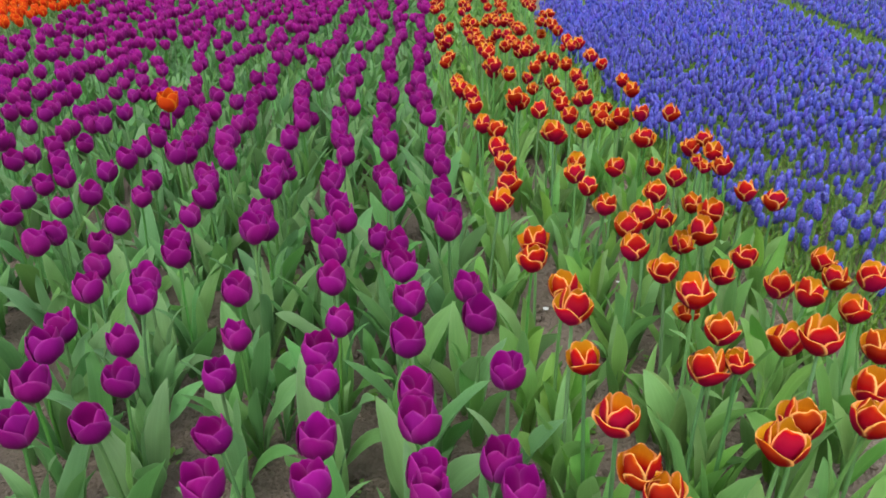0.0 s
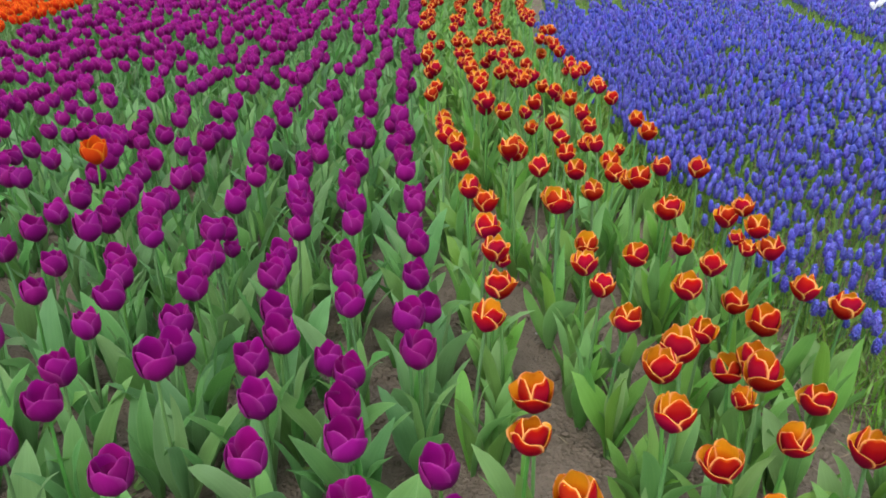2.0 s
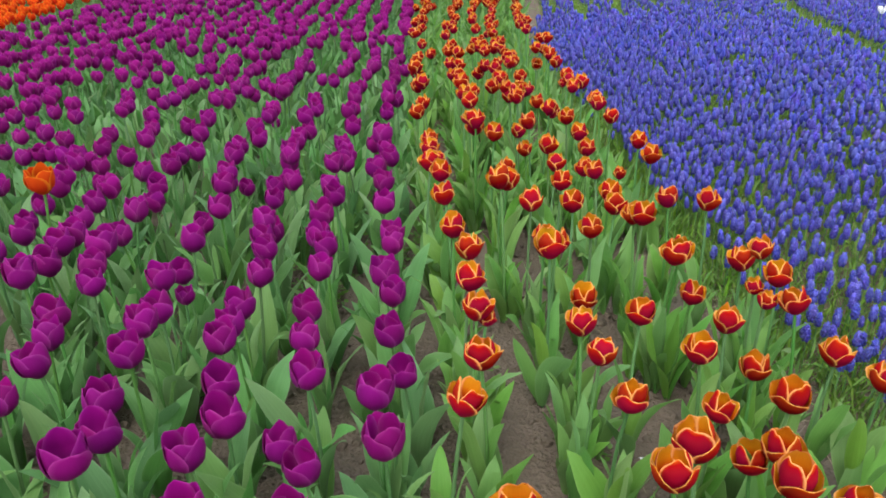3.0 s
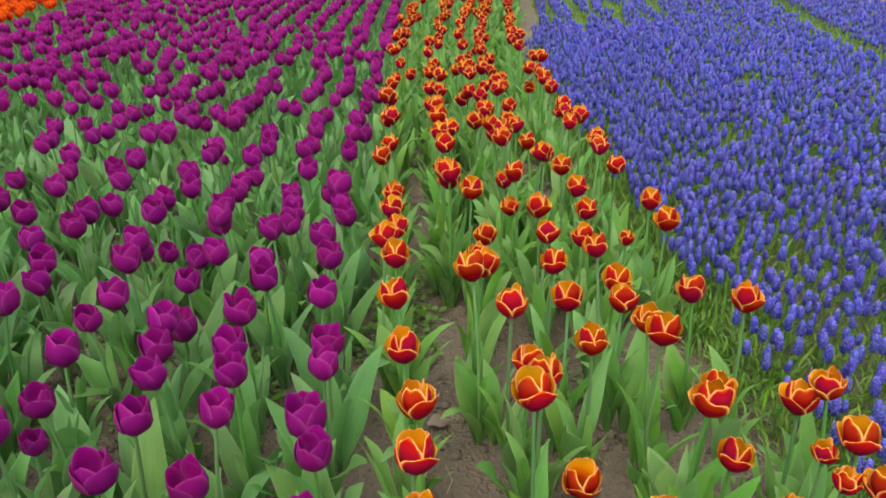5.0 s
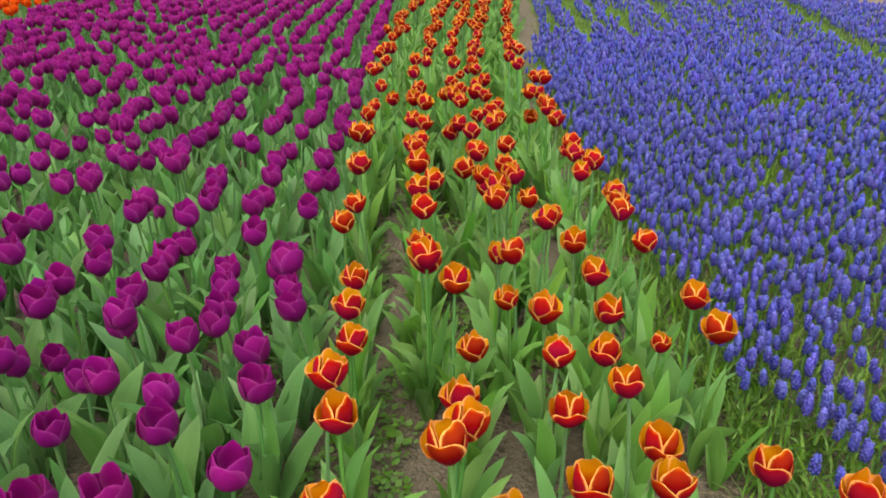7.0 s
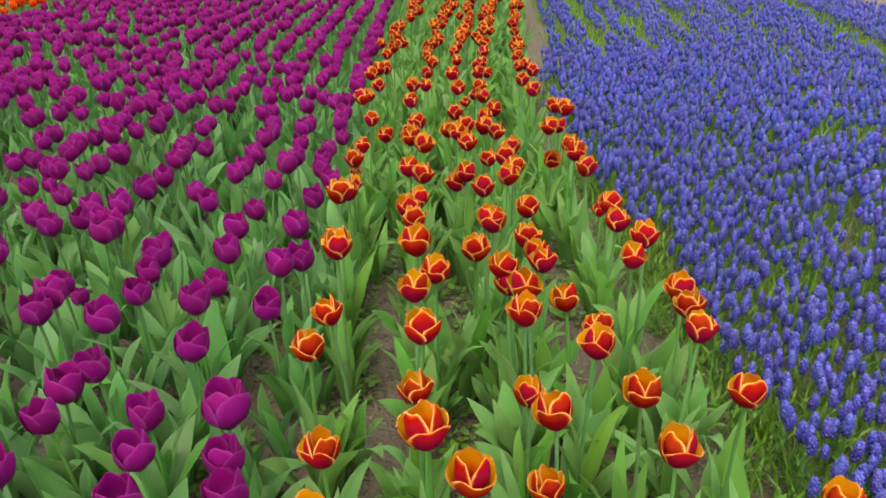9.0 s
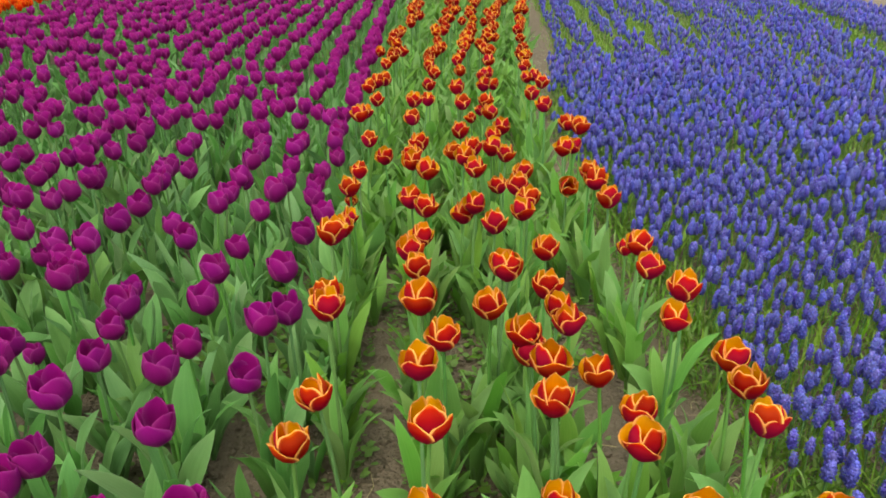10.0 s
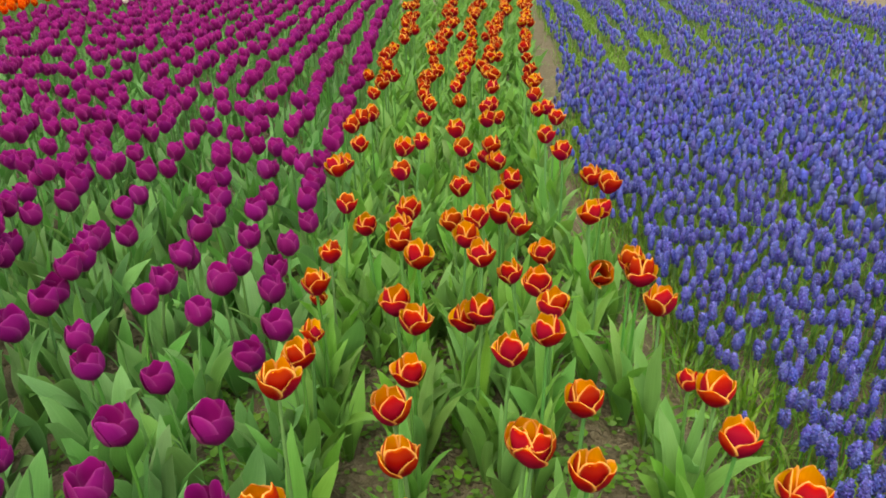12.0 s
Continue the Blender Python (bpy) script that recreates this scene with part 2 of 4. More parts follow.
def petal_geo(rng, height=0.062, radius=0.029, gape=0.9, turn=0.0, wide=64, point=5.0, curl=0.004, n=6, m=8, frill=0.0, tuck=0.0, tip=0.045, slow=1.45, full=0.7, double=True):
    """One petal of a cup that stands on the origin: a curved, blunt sheet with an outer and an inner skin."""
    u, v = grid_uv(n, m)
    v = 1 - (1 - v) ** 2.1
    s = 2 * u - 1
    lift = 1 + rng.uniform(-0.04, 0.05)
    belly = np.sin(np.clip(v * slow + 0.16, 0, 1) * math.pi / 2) ** full
    r = radius * (belly + (gape - 1) * np.clip((v - 0.35) / 0.65, 0, 1) ** (2.2 if gape > 1 else 1.4))
    shape = np.minimum(1, 0.42 + 1.5 * v) * (1 - v ** point) ** 0.5
    a = radians(wide) * shape * s * (radius / np.maximum(r, 0.5 * radius)) ** 0.5
    wave = rng.uniform(-1, 1, 4)
    e = s * np.minimum(shape / 0.85, 1)
    # the margins roll out a little and ripple, and each petal laps over the next
    r = r + curl * v ** 2 * np.abs(e) ** 3 + (0.0012 + frill) * v ** 2 * np.sin(3.0 * e + 5 * wave[0]) * wave[1]
    r = r + frill * np.sin(7.0 * v + 2.5 * e + 6 * wave[3]) * np.abs(e) ** 3 * v ** 1.5
    r = r + rng.uniform(-0.0015, 0.0025) * v + 0.055 * radius * e * np.minimum(v * 2, 1)
    # blunt tops fold in over the cup
    r = r - tuck * radius * np.clip((v - 0.62) / 0.38, 0, 1) ** 2
    # a keel along the middle that runs out into a small tip
    r = r + 0.0016 * v * np.exp(-(e / 0.3) ** 2) * (1 - v ** 6)
    z = height * lift * (v ** 1.08 - 0.05 * e ** 2 * v ** 2 + tip * v ** 8 * np.exp(-(e / 0.28) ** 2)) + (0.002 + 0.6 * frill) * v ** 2 * (np.sin(4 * e + 6 * wave[2]) - math.sin(6 * wave[2]))
    a = a + turn
    uv = np.stack([u, v], 1)
    g = Geo().add(np.stack([r * np.cos(a), r * np.sin(a), z], 1), sheet(n, m), uv, 0)
    if double:
        q = r - 0.0007
        g.add(np.stack([q * np.cos(a), q * np.sin(a), z], 1), sheet(n, m, True), uv, 1)
    return g


def leaf_geo(rng, length=0.24, width=0.045, bend=40, start=8, turn=0.0, foot=0.006, n=4, m=13, fold=0.5, twist=0.0, hook=0.0, ripple=0.1):
    """A long pointed leaf that rises from the ground, hollow along its middle, rippled along its margins, and arches outward."""
    u, v = grid_uv(n, m)
    s = 2 * u - 1
    at = np.linspace(0, 1, m + 1)
    lean = np.radians(start + bend * at ** 1.6 + hook * np.clip((at - 0.6) / 0.4, 0, 1) ** 1.5)
    step = length / m
    px = foot + np.concatenate([[0], np.cumsum(np.sin((lean[1:] + lean[:-1]) / 2))]) * step
    pz = np.concatenate([[0], np.cumsum(np.cos((lean[1:] + lean[:-1]) / 2))]) * step
    idx = np.repeat(np.arange(m + 1), n + 1)
    w = width / 2 * np.clip(0.40 + 1.9 * v - 1.1 * v ** 2, 0, 1) * (1 - np.clip((v - 0.34) / 0.66, 0, 1) ** 2.1) ** 0.9
    k = np.maximum(2.2 * fold * (1.25 - 0.95 * v), 0.05)
    side = w * np.sin(k * s) / k
    up = w * (1 - np.cos(k * s)) / k
    phase = rng.uniform(0, 6.28)
    up = up + ripple * width * np.abs(s) ** 1.8 * np.sin(rng.uniform(6, 12) * v + phase + 1.7 * np.sign(s)) * np.minimum(v * 1.8, 1) * np.minimum((1 - v) * 3, 1)
    ln = lean[idx]
    roll = twist * v
    sx, su = side * np.cos(roll) - up * np.sin(roll), side * np.sin(roll) + up * np.cos(roll)
    x = px[idx] - su * np.cos(ln)
    z = pz[idx] + su * np.sin(ln)
    y = sx + rng.uniform(-0.14, 0.14) * length * v ** 2 + 0.035 * length * np.sin(4.5 * v + phase) * v
    c, d = math.cos(turn), math.sin(turn)
    verts = np.stack([x * c - y * d, x * d + y * c, z], 1)
    return Geo().add(verts, sheet(n, m), np.stack([u, v], 1))


def tube_geo(points, radii, sides=6, slot=0):
    points = np.asarray(points, float)
    ring = np.linspace(0, 2 * math.pi, sides, endpoint=False)
    k = len(points)
    verts = np.concatenate([p + r * np.stack([np.cos(ring), np.sin(ring), 0 * ring], 1) for p, r in zip(points, radii)])
    faces = [(j * sides + i, j * sides + (i + 1) % sides, (j + 1) * sides + (i + 1) % sides, (j + 1) * sides + i) for j in range(k - 1) for i in range(sides)]
    uv = np.stack([np.tile(np.linspace(0, 1, sides), k), np.repeat(np.linspace(0, 1, k), sides)], 1)
    return Geo().add(verts, faces, uv, slot)


def stem_points(height, lean, bow, k=5):
    t = np.linspace(0, 1, k)
    return np.stack([lean * t ** 1.5 + bow * np.sin(math.pi * t), 0.4 * bow * np.sin(math.pi * t), height * t], 1)


def pistil_geo():
    return tube_geo([(0, 0, -0.001), (0, 0, 0.001), (0, 0, 0.008), (0, 0, 0.014), (0, 0, 0.016), (0, 0, 0.017)], [0.0045, 0.006, 0.0034, 0.0028, 0.004, 0.0005], 6)


def part(name, data, parent, label=""):
    ob = new(name, data)
    ob.parent = parent
    return tagged(ob, label) if label else ob


# ---- tulips ----
def turned(z=0.0, x=0.0, at=(0, 0, 0), size=1.0):
    return np.array(Matrix.Translation(at) @ Matrix.Rotation(z, 4, "Z") @ Matrix.Rotation(x, 4, "X") @ Matrix.Scale(size, 4))


# eight broad low leaves and eight narrow upper ones of each sort
LEAF_MESHES = {"purple": [], "flame": []}
leaf_rng = np.random.default_rng(5)
for kind, skin, slim in (("purple", LEAF, 1.0), ("flame", LEAF_FRESH, 0.86)):
    for form in range(16):
        if form < 8:
            shape = leaf_rng.uniform(0.19, 0.265), slim * leaf_rng.uniform(0.056, 0.085), slim * leaf_rng.uniform(5, 55), leaf_rng.uniform(6, 26)
        else:
            shape = leaf_rng.uniform(0.18, 0.27), slim * leaf_rng.uniform(0.036, 0.060), slim * leaf_rng.uniform(2, 34), leaf_rng.uniform(2, 13)
        LEAF_MESHES[kind].append(leaf_geo(leaf_rng, *shape, fold=leaf_rng.uniform(0.2, 0.6), twist=leaf_rng.uniform(-0.9, 0.9), hook=leaf_rng.uniform(-15, 45),
                                          ripple=leaf_rng.uniform(0.05, 0.14)).mesh("leaf", [skin]))


def bloom_shape(kind, rng, size, low=False):
    """Six petals of a bloom and its height."""
    petals = []
    if kind == "flame":
        n, m = (3, 4) if low else (7, 8)
        height, radius, gape, curl, frill = 0.0585 * size, 0.0298 * size, rng.uniform(0.98, 1.14), 0.0036 * size, 0.0024
    else:
        n, m = (2, 4) if low else (6, 6)
        height, radius, gape, curl, frill = 0.066 * size, 0.0318 * size, rng.uniform(0.84, 1.02), 0.0012 * size, 0.0004
    spin = rng.uniform(0, 6.28)
    closed, tip = (0.72, -0.02) if kind == "flame" else (0.90, 0.045)
    for i in range(6):
        inner = i % 2
        petals.append(petal_geo(rng, height * (1.0 if inner else (0.71 if kind == "flame" else 0.86)) * rng.uniform(0.95, 1.05), radius * ((0.86 if kind == "flame" else 0.92) if inner else 1.0), gape * (closed if inner else 1.0) * rng.uniform(0.93, 1.07),
                                spin + i * math.pi / 3 + rng.uniform(-0.08, 0.08), 60 if inner else 64, 8.0 if kind == "flame" else 5.0, curl, n, m, frill, (0.20 if inner else 0.05) if kind == "flame" else 0.0, tip, 1.0 if kind == "flame" else 1.45, 0.72 if kind == "flame" else 0.7, double=(kind == "flame" or not low)))
    return petals, height


def tulip_kind(kind, height, seed, size=1.0, leaves=4, nod=0.0):
    """One whole tulip at the origin: stem, leaves, and a bloom with its six petals. Returns the plant and where its head stands."""
    rng = np.random.default_rng(seed)
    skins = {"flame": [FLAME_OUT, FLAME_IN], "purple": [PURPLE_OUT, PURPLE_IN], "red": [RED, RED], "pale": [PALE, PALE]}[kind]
    plant = new({"flame": "striped_tulip", "purple": "purple_tulip", "red": "orange_tulip", "pale": "pale_tulip"}[kind])
    lean = rng.uniform(-0.03, 0.03)
    petals, tall = bloom_shape(kind, rng, size)
    top = height - tall * 0.5
    pts = stem_points(top, lean, rng.uniform(-0.012, 0.012))
    part("stem", tube_geo(pts, np.linspace(0.0042, 0.0034, 5), 6).mesh("stem", [STEM]), plant)
    bloom = part("bloom", pistil_geo().mesh("bloom", [PISTIL]), plant)
    bloom.location = pts[-1]
    tilt = lean * 5 + rng.uniform(-0.10, 0.10)
    bloom.rotation_euler = (rng.uniform(-0.16, 0.16) + nod, tilt, 0)
    for g in petals:
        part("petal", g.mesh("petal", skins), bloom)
    around = rng.uniform(0, 6.28)
    for i in range(leaves):
        blade = part("leaf", LEAF_MESHES["flame" if kind == "flame" else "purple"][rng.integers(8) + (0 if i < 2 else 8)], plant)
        blade.rotation_euler = (0, 0, around + i * 2.4 + rng.uniform(-0.5, 0.5))
        blade.location = (0, 0, (0.0, 0.008, 0.03, 0.07, 0.11)[i])
        grow = rng.uniform(0.85, 1.12) * (1.0, 1.0, 0.9, 0.8, 0.7)[i]
        blade.scale = (grow, grow, grow * rng.uniform(0.95, 1.1))
    head = np.array(pts[-1]) + np.array([math.sin(tilt), 0, 0]) * tall * 0.5
    return plant, head


GROUND_Z = 0.0
plant_rng = random.Random(11)


class Nursery:
    """Plants tulips of one kind: the first of each form is built, the later ones are copies."""

    def __init__(self, kind, height, label, group, forms, leaves):
        self.kind, self.height, self.label, self.group, self.leaves = kind, height, label, group, leaves
        self.forms, self.made = forms, {}

    def plant(self, x, y, head_at, size=1.0):
        form = plant_rng.randrange(self.forms)
        tall = self.height + 0.04 * round((head_at - self.height) / 0.04)
        key = (form, size, tall)
        spin = plant_rng.uniform(0, 6.28)
        fresh = key not in self.made
        if fresh:
            plant, head = tulip_kind(self.kind, tall, 100 * form + int(size * 10), size * (0.92 + 0.16 * form / self.forms), self.leaves)
            tagged(plant, self.label, "tulip", self.group)
            self.made[key] = plant, head
        plant, head = self.made[key]
        grown = head_at / tall
        c, s = grown * math.cos(spin), grown * math.sin(spin)
        m = pose(x - head[0] * c + head[1] * s, y - head[0] * s - head[1] * c, GROUND_Z, 0, 0, math.degrees(spin))
        if fresh:
            plant.matrix_basis = m @ Matrix.Scale(grown, 4)
        else:
            copy_thing(plant, m @ Matrix.Scale(grown / plant.scale[0], 4))


purple_nursery = Nursery("purple", 0.325, "deep magenta-purple tulip with cupped bloom and broad grey-green leaves", "purple tulips in rows", 9, 4)
flame_nursery = Nursery("flame", 0.385, "orange-red tulip with golden-yellow petal edges in bare soil", "flame tulips in rows", 9, 4)
PLANTED = []


# the rows: x, y in metres, height of the bloom in centimetres, and its size where it is unusual
def purple_row(places):
    for x, y, head, *size in places:
        purple_nursery.plant(x, y, head / 100, size[0] if size else 1.0)
        PLANTED.append((x, y))


def orange_row(places):
    for x, y, head, *size in places:
        flame_nursery.plant(x, y, head / 100, size[0] if size else 1.0)
        PLANTED.append((x, y))


purple_row([(0.10, 0.75, 32), (0.07, 0.81, 32), (0.10, 1.03, 32), (0.06, 1.21, 33), (0.04, 1.32, 33), (0.00, 1.62, 34), (-0.03, 1.76, 33), (0.01, 1.91, 26), (-0.02, 2.02, 29), (-0.02, 2.13, 32), (-0.04, 2.19, 34), (-0.03, 2.33, 35), (-0.04, 2.43, 33), (-0.07, 2.58, 36), (-0.09, 2.82, 33), (-0.12, 2.92, 34), (-0.09, 3.15, 30), (-0.11, 3.21, 31), (-0.13, 3.30, 34, 1.08), (-0.14, 3.65, 33), (-0.11, 3.90, 32), (-0.15, 4.08, 33), (-0.14, 4.28, 33), (-0.09, 4.34, 36), (-0.16, 4.58, 31), (-0.17, 4.67, 32), (-0.18, 4.87, 29), (-0.15, 5.02, 29), (-0.17, 5.12, 32)])
purple_row([(-0.18, 5.26, 31), (-0.18, 5.36, 30), (-0.14, 3.81, 35), (-0.78, 4.27, 32)])
purple_row([(-0.03, 0.74, 32), (-0.04, 0.78, 32), (-0.05, 0.88, 34), (-0.06, 0.95, 34), (-0.08, 1.11, 34), (-0.08, 1.22, 36), (-0.10, 1.33, 38), (-0.13, 1.49, 32), (-0.13, 1.60, 31), (-0.18, 1.67, 29), (-0.15, 1.79, 35), (-0.17, 1.89, 36), (-0.20, 2.07, 32), (-0.19, 2.20, 35), (-0.19, 2.30, 36), (-0.23, 2.42, 33), (-0.24, 2.55, 34), (-0.23, 2.72, 33), (-0.25, 2.80, 33), (-0.26, 2.95, 35), (-0.24, 3.07, 31), (-0.24, 3.12, 32), (-0.26, 3.23, 31), (-0.29, 3.35, 29), (-0.17, 3.37, 28), (-0.27, 3.55, 30), (-0.30, 3.68, 33), (-0.29, 3.79, 31), (-0.30, 3.95, 32)])
purple_row([(-0.31, 4.08, 33), (-0.30, 4.24, 31), (-0.30, 4.48, 31), (-0.28, 4.59, 33), (-0.27, 4.72, 31), (-0.29, 4.88, 31), (-0.30, 5.03, 33), (-0.33, 5.32, 26), (-0.35, 5.40, 32), (-0.23, 5.43, 33)])
purple_row([(-0.20, 0.77, 32), (-0.21, 0.86, 32), (-0.22, 1.01, 32), (-0.24, 1.08, 34), (-0.22, 1.21, 32), (-0.25, 1.33, 35), (-0.27, 1.48, 34), (-0.31, 1.60, 34), (-0.27, 1.68, 34), (-0.30, 1.77, 35), (-0.33, 1.88, 37), (-0.33, 1.95, 36), (-0.35, 2.09, 32), (-0.33, 2.20, 34), (-0.34, 2.31, 35), (-0.38, 2.44, 32), (-0.39, 2.51, 34), (-0.40, 2.62, 26), (-0.41, 2.72, 32), (-0.38, 2.85, 33), (-0.42, 3.04, 35), (-0.43, 3.06, 32), (-0.43, 3.47, 31), (-0.44, 3.72, 33), (-0.47, 3.86, 31), (-0.50, 4.04, 30, 0.68), (-0.44, 4.26, 33), (-0.43, 4.52, 32), (-0.44, 4.65, 30), (-0.43, 4.78, 31)])
purple_row([(-0.43, 4.81, 29), (-0.42, 4.89, 33), (-0.42, 5.03, 31), (-0.46, 5.22, 29), (-0.50, 5.40, 30)])
purple_row([(-0.36, 0.77, 32), (-0.38, 0.89, 31), (-0.42, 1.05, 31), (-0.42, 1.18, 31), (-0.45, 1.31, 34), (-0.47, 1.56, 37, 1.08), (-0.47, 1.66, 33), (-0.50, 1.74, 34), (-0.49, 1.84, 37), (-0.51, 1.96, 36), (-0.52, 2.07, 33), (-0.54, 2.15, 36), (-0.52, 2.21, 28, 0.68), (-0.55, 2.64, 33), (-0.45, 2.91, 29), (-0.59, 3.06, 23), (-0.45, 3.17, 33), (-0.45, 3.32, 31), (-0.60, 3.34, 32), (-0.47, 3.42, 30), (-0.47, 3.62, 33), (-0.49, 3.97, 30), (-0.64, 4.02, 35, 1.08), (-0.52, 4.39, 31)])
purple_row([(-0.60, 0.93, 30), (-0.59, 1.04, 31), (-0.63, 1.47, 35), (-0.56, 2.31, 29), (-0.56, 2.42, 33), (-0.58, 2.57, 31), (-0.58, 2.80, 34), (-0.60, 2.91, 34), (-0.62, 2.98, 28), (-0.64, 3.13, 33), (-0.65, 3.25, 32), (-0.63, 3.43, 34), (-0.63, 3.65, 33), (-0.65, 3.80, 31), (-0.66, 3.88, 23, 0.68), (-0.68, 4.15, 30), (-0.69, 4.25, 33), (-0.70, 4.46, 30), (-0.68, 4.56, 30), (-0.69, 4.71, 31), (-0.74, 4.71, 25), (-0.70, 4.79, 30), (-0.72, 4.87, 30), (-0.72, 4.92, 30), (-0.70, 5.06, 24), (-0.71, 5.10, 31), (-0.74, 5.29, 28), (-0.73, 5.36, 34)])
purple_row([(-0.70, 0.90, 32), (-0.74, 1.02, 32), (-0.63, 1.15, 32), (-0.63, 1.26, 35), (-0.68, 1.40, 32), (-0.68, 1.61, 32), (-0.70, 1.77, 32), (-0.68, 1.86, 34), (-0.70, 1.95, 34), (-0.73, 2.03, 34), (-0.70, 2.15, 35), (-0.74, 2.24, 35), (-0.75, 2.32, 37, 1.08), (-0.78, 2.49, 32), (-0.78, 2.61, 34), (-0.79, 2.80, 34), (-0.87, 2.91, 35), (-0.84, 3.06, 32), (-0.84, 3.06, 32), (-0.83, 3.14, 33), (-0.80, 3.23, 31), (-0.83, 3.38, 34), (-0.86, 3.58, 34), (-0.87, 3.75, 38), (-0.87, 3.93, 34), (-0.84, 4.13, 32), (-0.90, 4.18, 33), (-0.86, 4.33, 25), (-0.91, 4.35, 32), (-0.94, 4.57, 32)])
purple_row([(-0.92, 4.64, 32), (-0.94, 4.85, 28), (-0.95, 5.04, 32), (-0.93, 5.21, 30), (-0.91, 5.24, 34)])
purple_row([(-0.80, 1.17, 30), (-0.82, 1.27, 28), (-0.80, 1.37, 32), (-0.83, 1.49, 31), (-0.87, 1.60, 32), (-0.86, 1.69, 34), (-0.89, 1.92, 32), (-0.91, 2.06, 32), (-0.86, 2.16, 37), (-0.87, 2.18, 37), (-0.88, 2.30, 33), (-0.89, 2.31, 33), (-0.89, 2.39, 34), (-0.89, 2.45, 34), (-0.92, 2.58, 33), (-0.95, 2.73, 32), (-0.98, 2.85, 33), (-1.03, 3.16, 32), (-1.04, 3.38, 32), (-0.97, 3.64, 29), (-1.07, 4.46, 31), (-1.03, 4.50, 30, 0.68), (-1.07, 4.60, 32), (-1.09, 4.78, 32), (-1.10, 4.85, 32), (-0.99, 4.97, 26), (-1.06, 5.11, 32), (-1.08, 5.25, 31), (-0.97, 5.43, 31)])
purple_row([(-1.04, 1.61, 32), (-1.02, 1.67, 32), (-1.09, 1.85, 32), (-1.05, 1.95, 32), (-1.09, 2.15, 32), (-1.08, 2.28, 32), (-1.07, 2.39, 32), (-1.05, 2.50, 32), (-1.10, 2.61, 31), (-1.07, 2.66, 34), (-1.07, 2.76, 36), (-1.05, 2.77, 39), (-1.14, 3.02, 35), (-1.08, 3.06, 32), (-1.16, 3.26, 32), (-1.21, 3.45, 32), (-1.07, 3.52, 32), (-1.10, 3.61, 35), (-1.17, 3.94, 32), (-1.15, 4.01, 32), (-1.15, 4.14, 32), (-1.14, 4.26, 32), (-1.12, 4.37, 31), (-1.23, 4.68, 32), (-1.18, 4.71, 32), (-1.26, 5.03, 32), (-1.14, 5.09, 28), (-1.12, 5.40, 31)])
purple_row([(-1.21, 1.80, 32), (-1.24, 1.93, 32), (-1.25, 2.06, 31), (-1.20, 2.10, 32), (-1.30, 2.27, 32), (-1.30, 2.45, 32), (-1.22, 3.20, 32), (-1.33, 3.22, 32), (-1.32, 3.90, 32), (-1.39, 4.08, 32), (-1.28, 4.11, 32), (-1.25, 4.37, 32), (-1.26, 4.93, 32), (-1.30, 5.33, 32), (-1.39, 5.33, 32)])
purple_row([(-1.43, 2.34, 32), (-1.40, 2.44, 32), (-1.45, 2.67, 32), (-1.34, 2.70, 32), (-1.39, 2.71, 32), (-1.33, 2.88, 32), (-1.47, 3.02, 32), (-1.41, 3.18, 32), (-1.37, 3.21, 32), (-1.36, 3.39, 32), (-1.49, 3.49, 32), (-1.48, 3.73, 32), (-1.47, 4.39, 32), (-1.40, 4.49, 32), (-1.52, 4.60, 32), (-1.47, 5.25, 32)])
purple_row([(-1.46, 2.28, 32), (-1.49, 2.93, 32), (-1.52, 3.25, 32), (-1.56, 3.44, 32), (-1.61, 3.63, 32), (-1.61, 3.81, 32)])
purple_row([(-1.61, 2.50, 32), (-1.63, 2.70, 32), (-1.67, 2.90, 32), (-1.68, 2.99, 32), (-1.74, 3.62, 32), (-1.76, 3.76, 32), (-1.79, 4.18, 32)])
purple_row([(-1.82, 2.91, 32), (-1.90, 3.16, 32), (-1.88, 3.26, 32)])

FARTHER = []


def purple_farther(places):
    for x, y, head in places:
        FARTHER.append((x, y, head / 32.5))
        PLANTED.append((x, y))


purple_farther([(-0.71, 5.46, 31), (-0.17, 5.51, 32), (-0.46, 5.54, 34), (-0.36, 5.54, 28), (-0.14, 5.54, 38), (-1.24, 5.57, 32), (-1.30, 5.57, 32), (-0.98, 5.58, 32), (-0.30, 5.58, 31), (-0.72, 5.59, 33), (-0.37, 5.65, 32), (-1.01, 5.68, 32), (-0.45, 5.68, 32), (-0.70, 5.75, 32), (-1.15, 5.77, 32), (-0.97, 5.85, 33), (-0.50, 5.87, 32), (-0.18, 5.87, 34), (-1.16, 5.89, 32), (-0.36, 5.89, 32), (-1.13, 5.91, 32), (-0.67, 5.93, 32), (-0.74, 5.94, 32), (-1.35, 5.98, 32), (-0.50, 5.98, 32), (-0.35, 6.02, 32), (-1.01, 6.04, 32), (-1.48, 6.07, 32), (-1.60, 6.13, 32), (-1.17, 6.14, 32)])
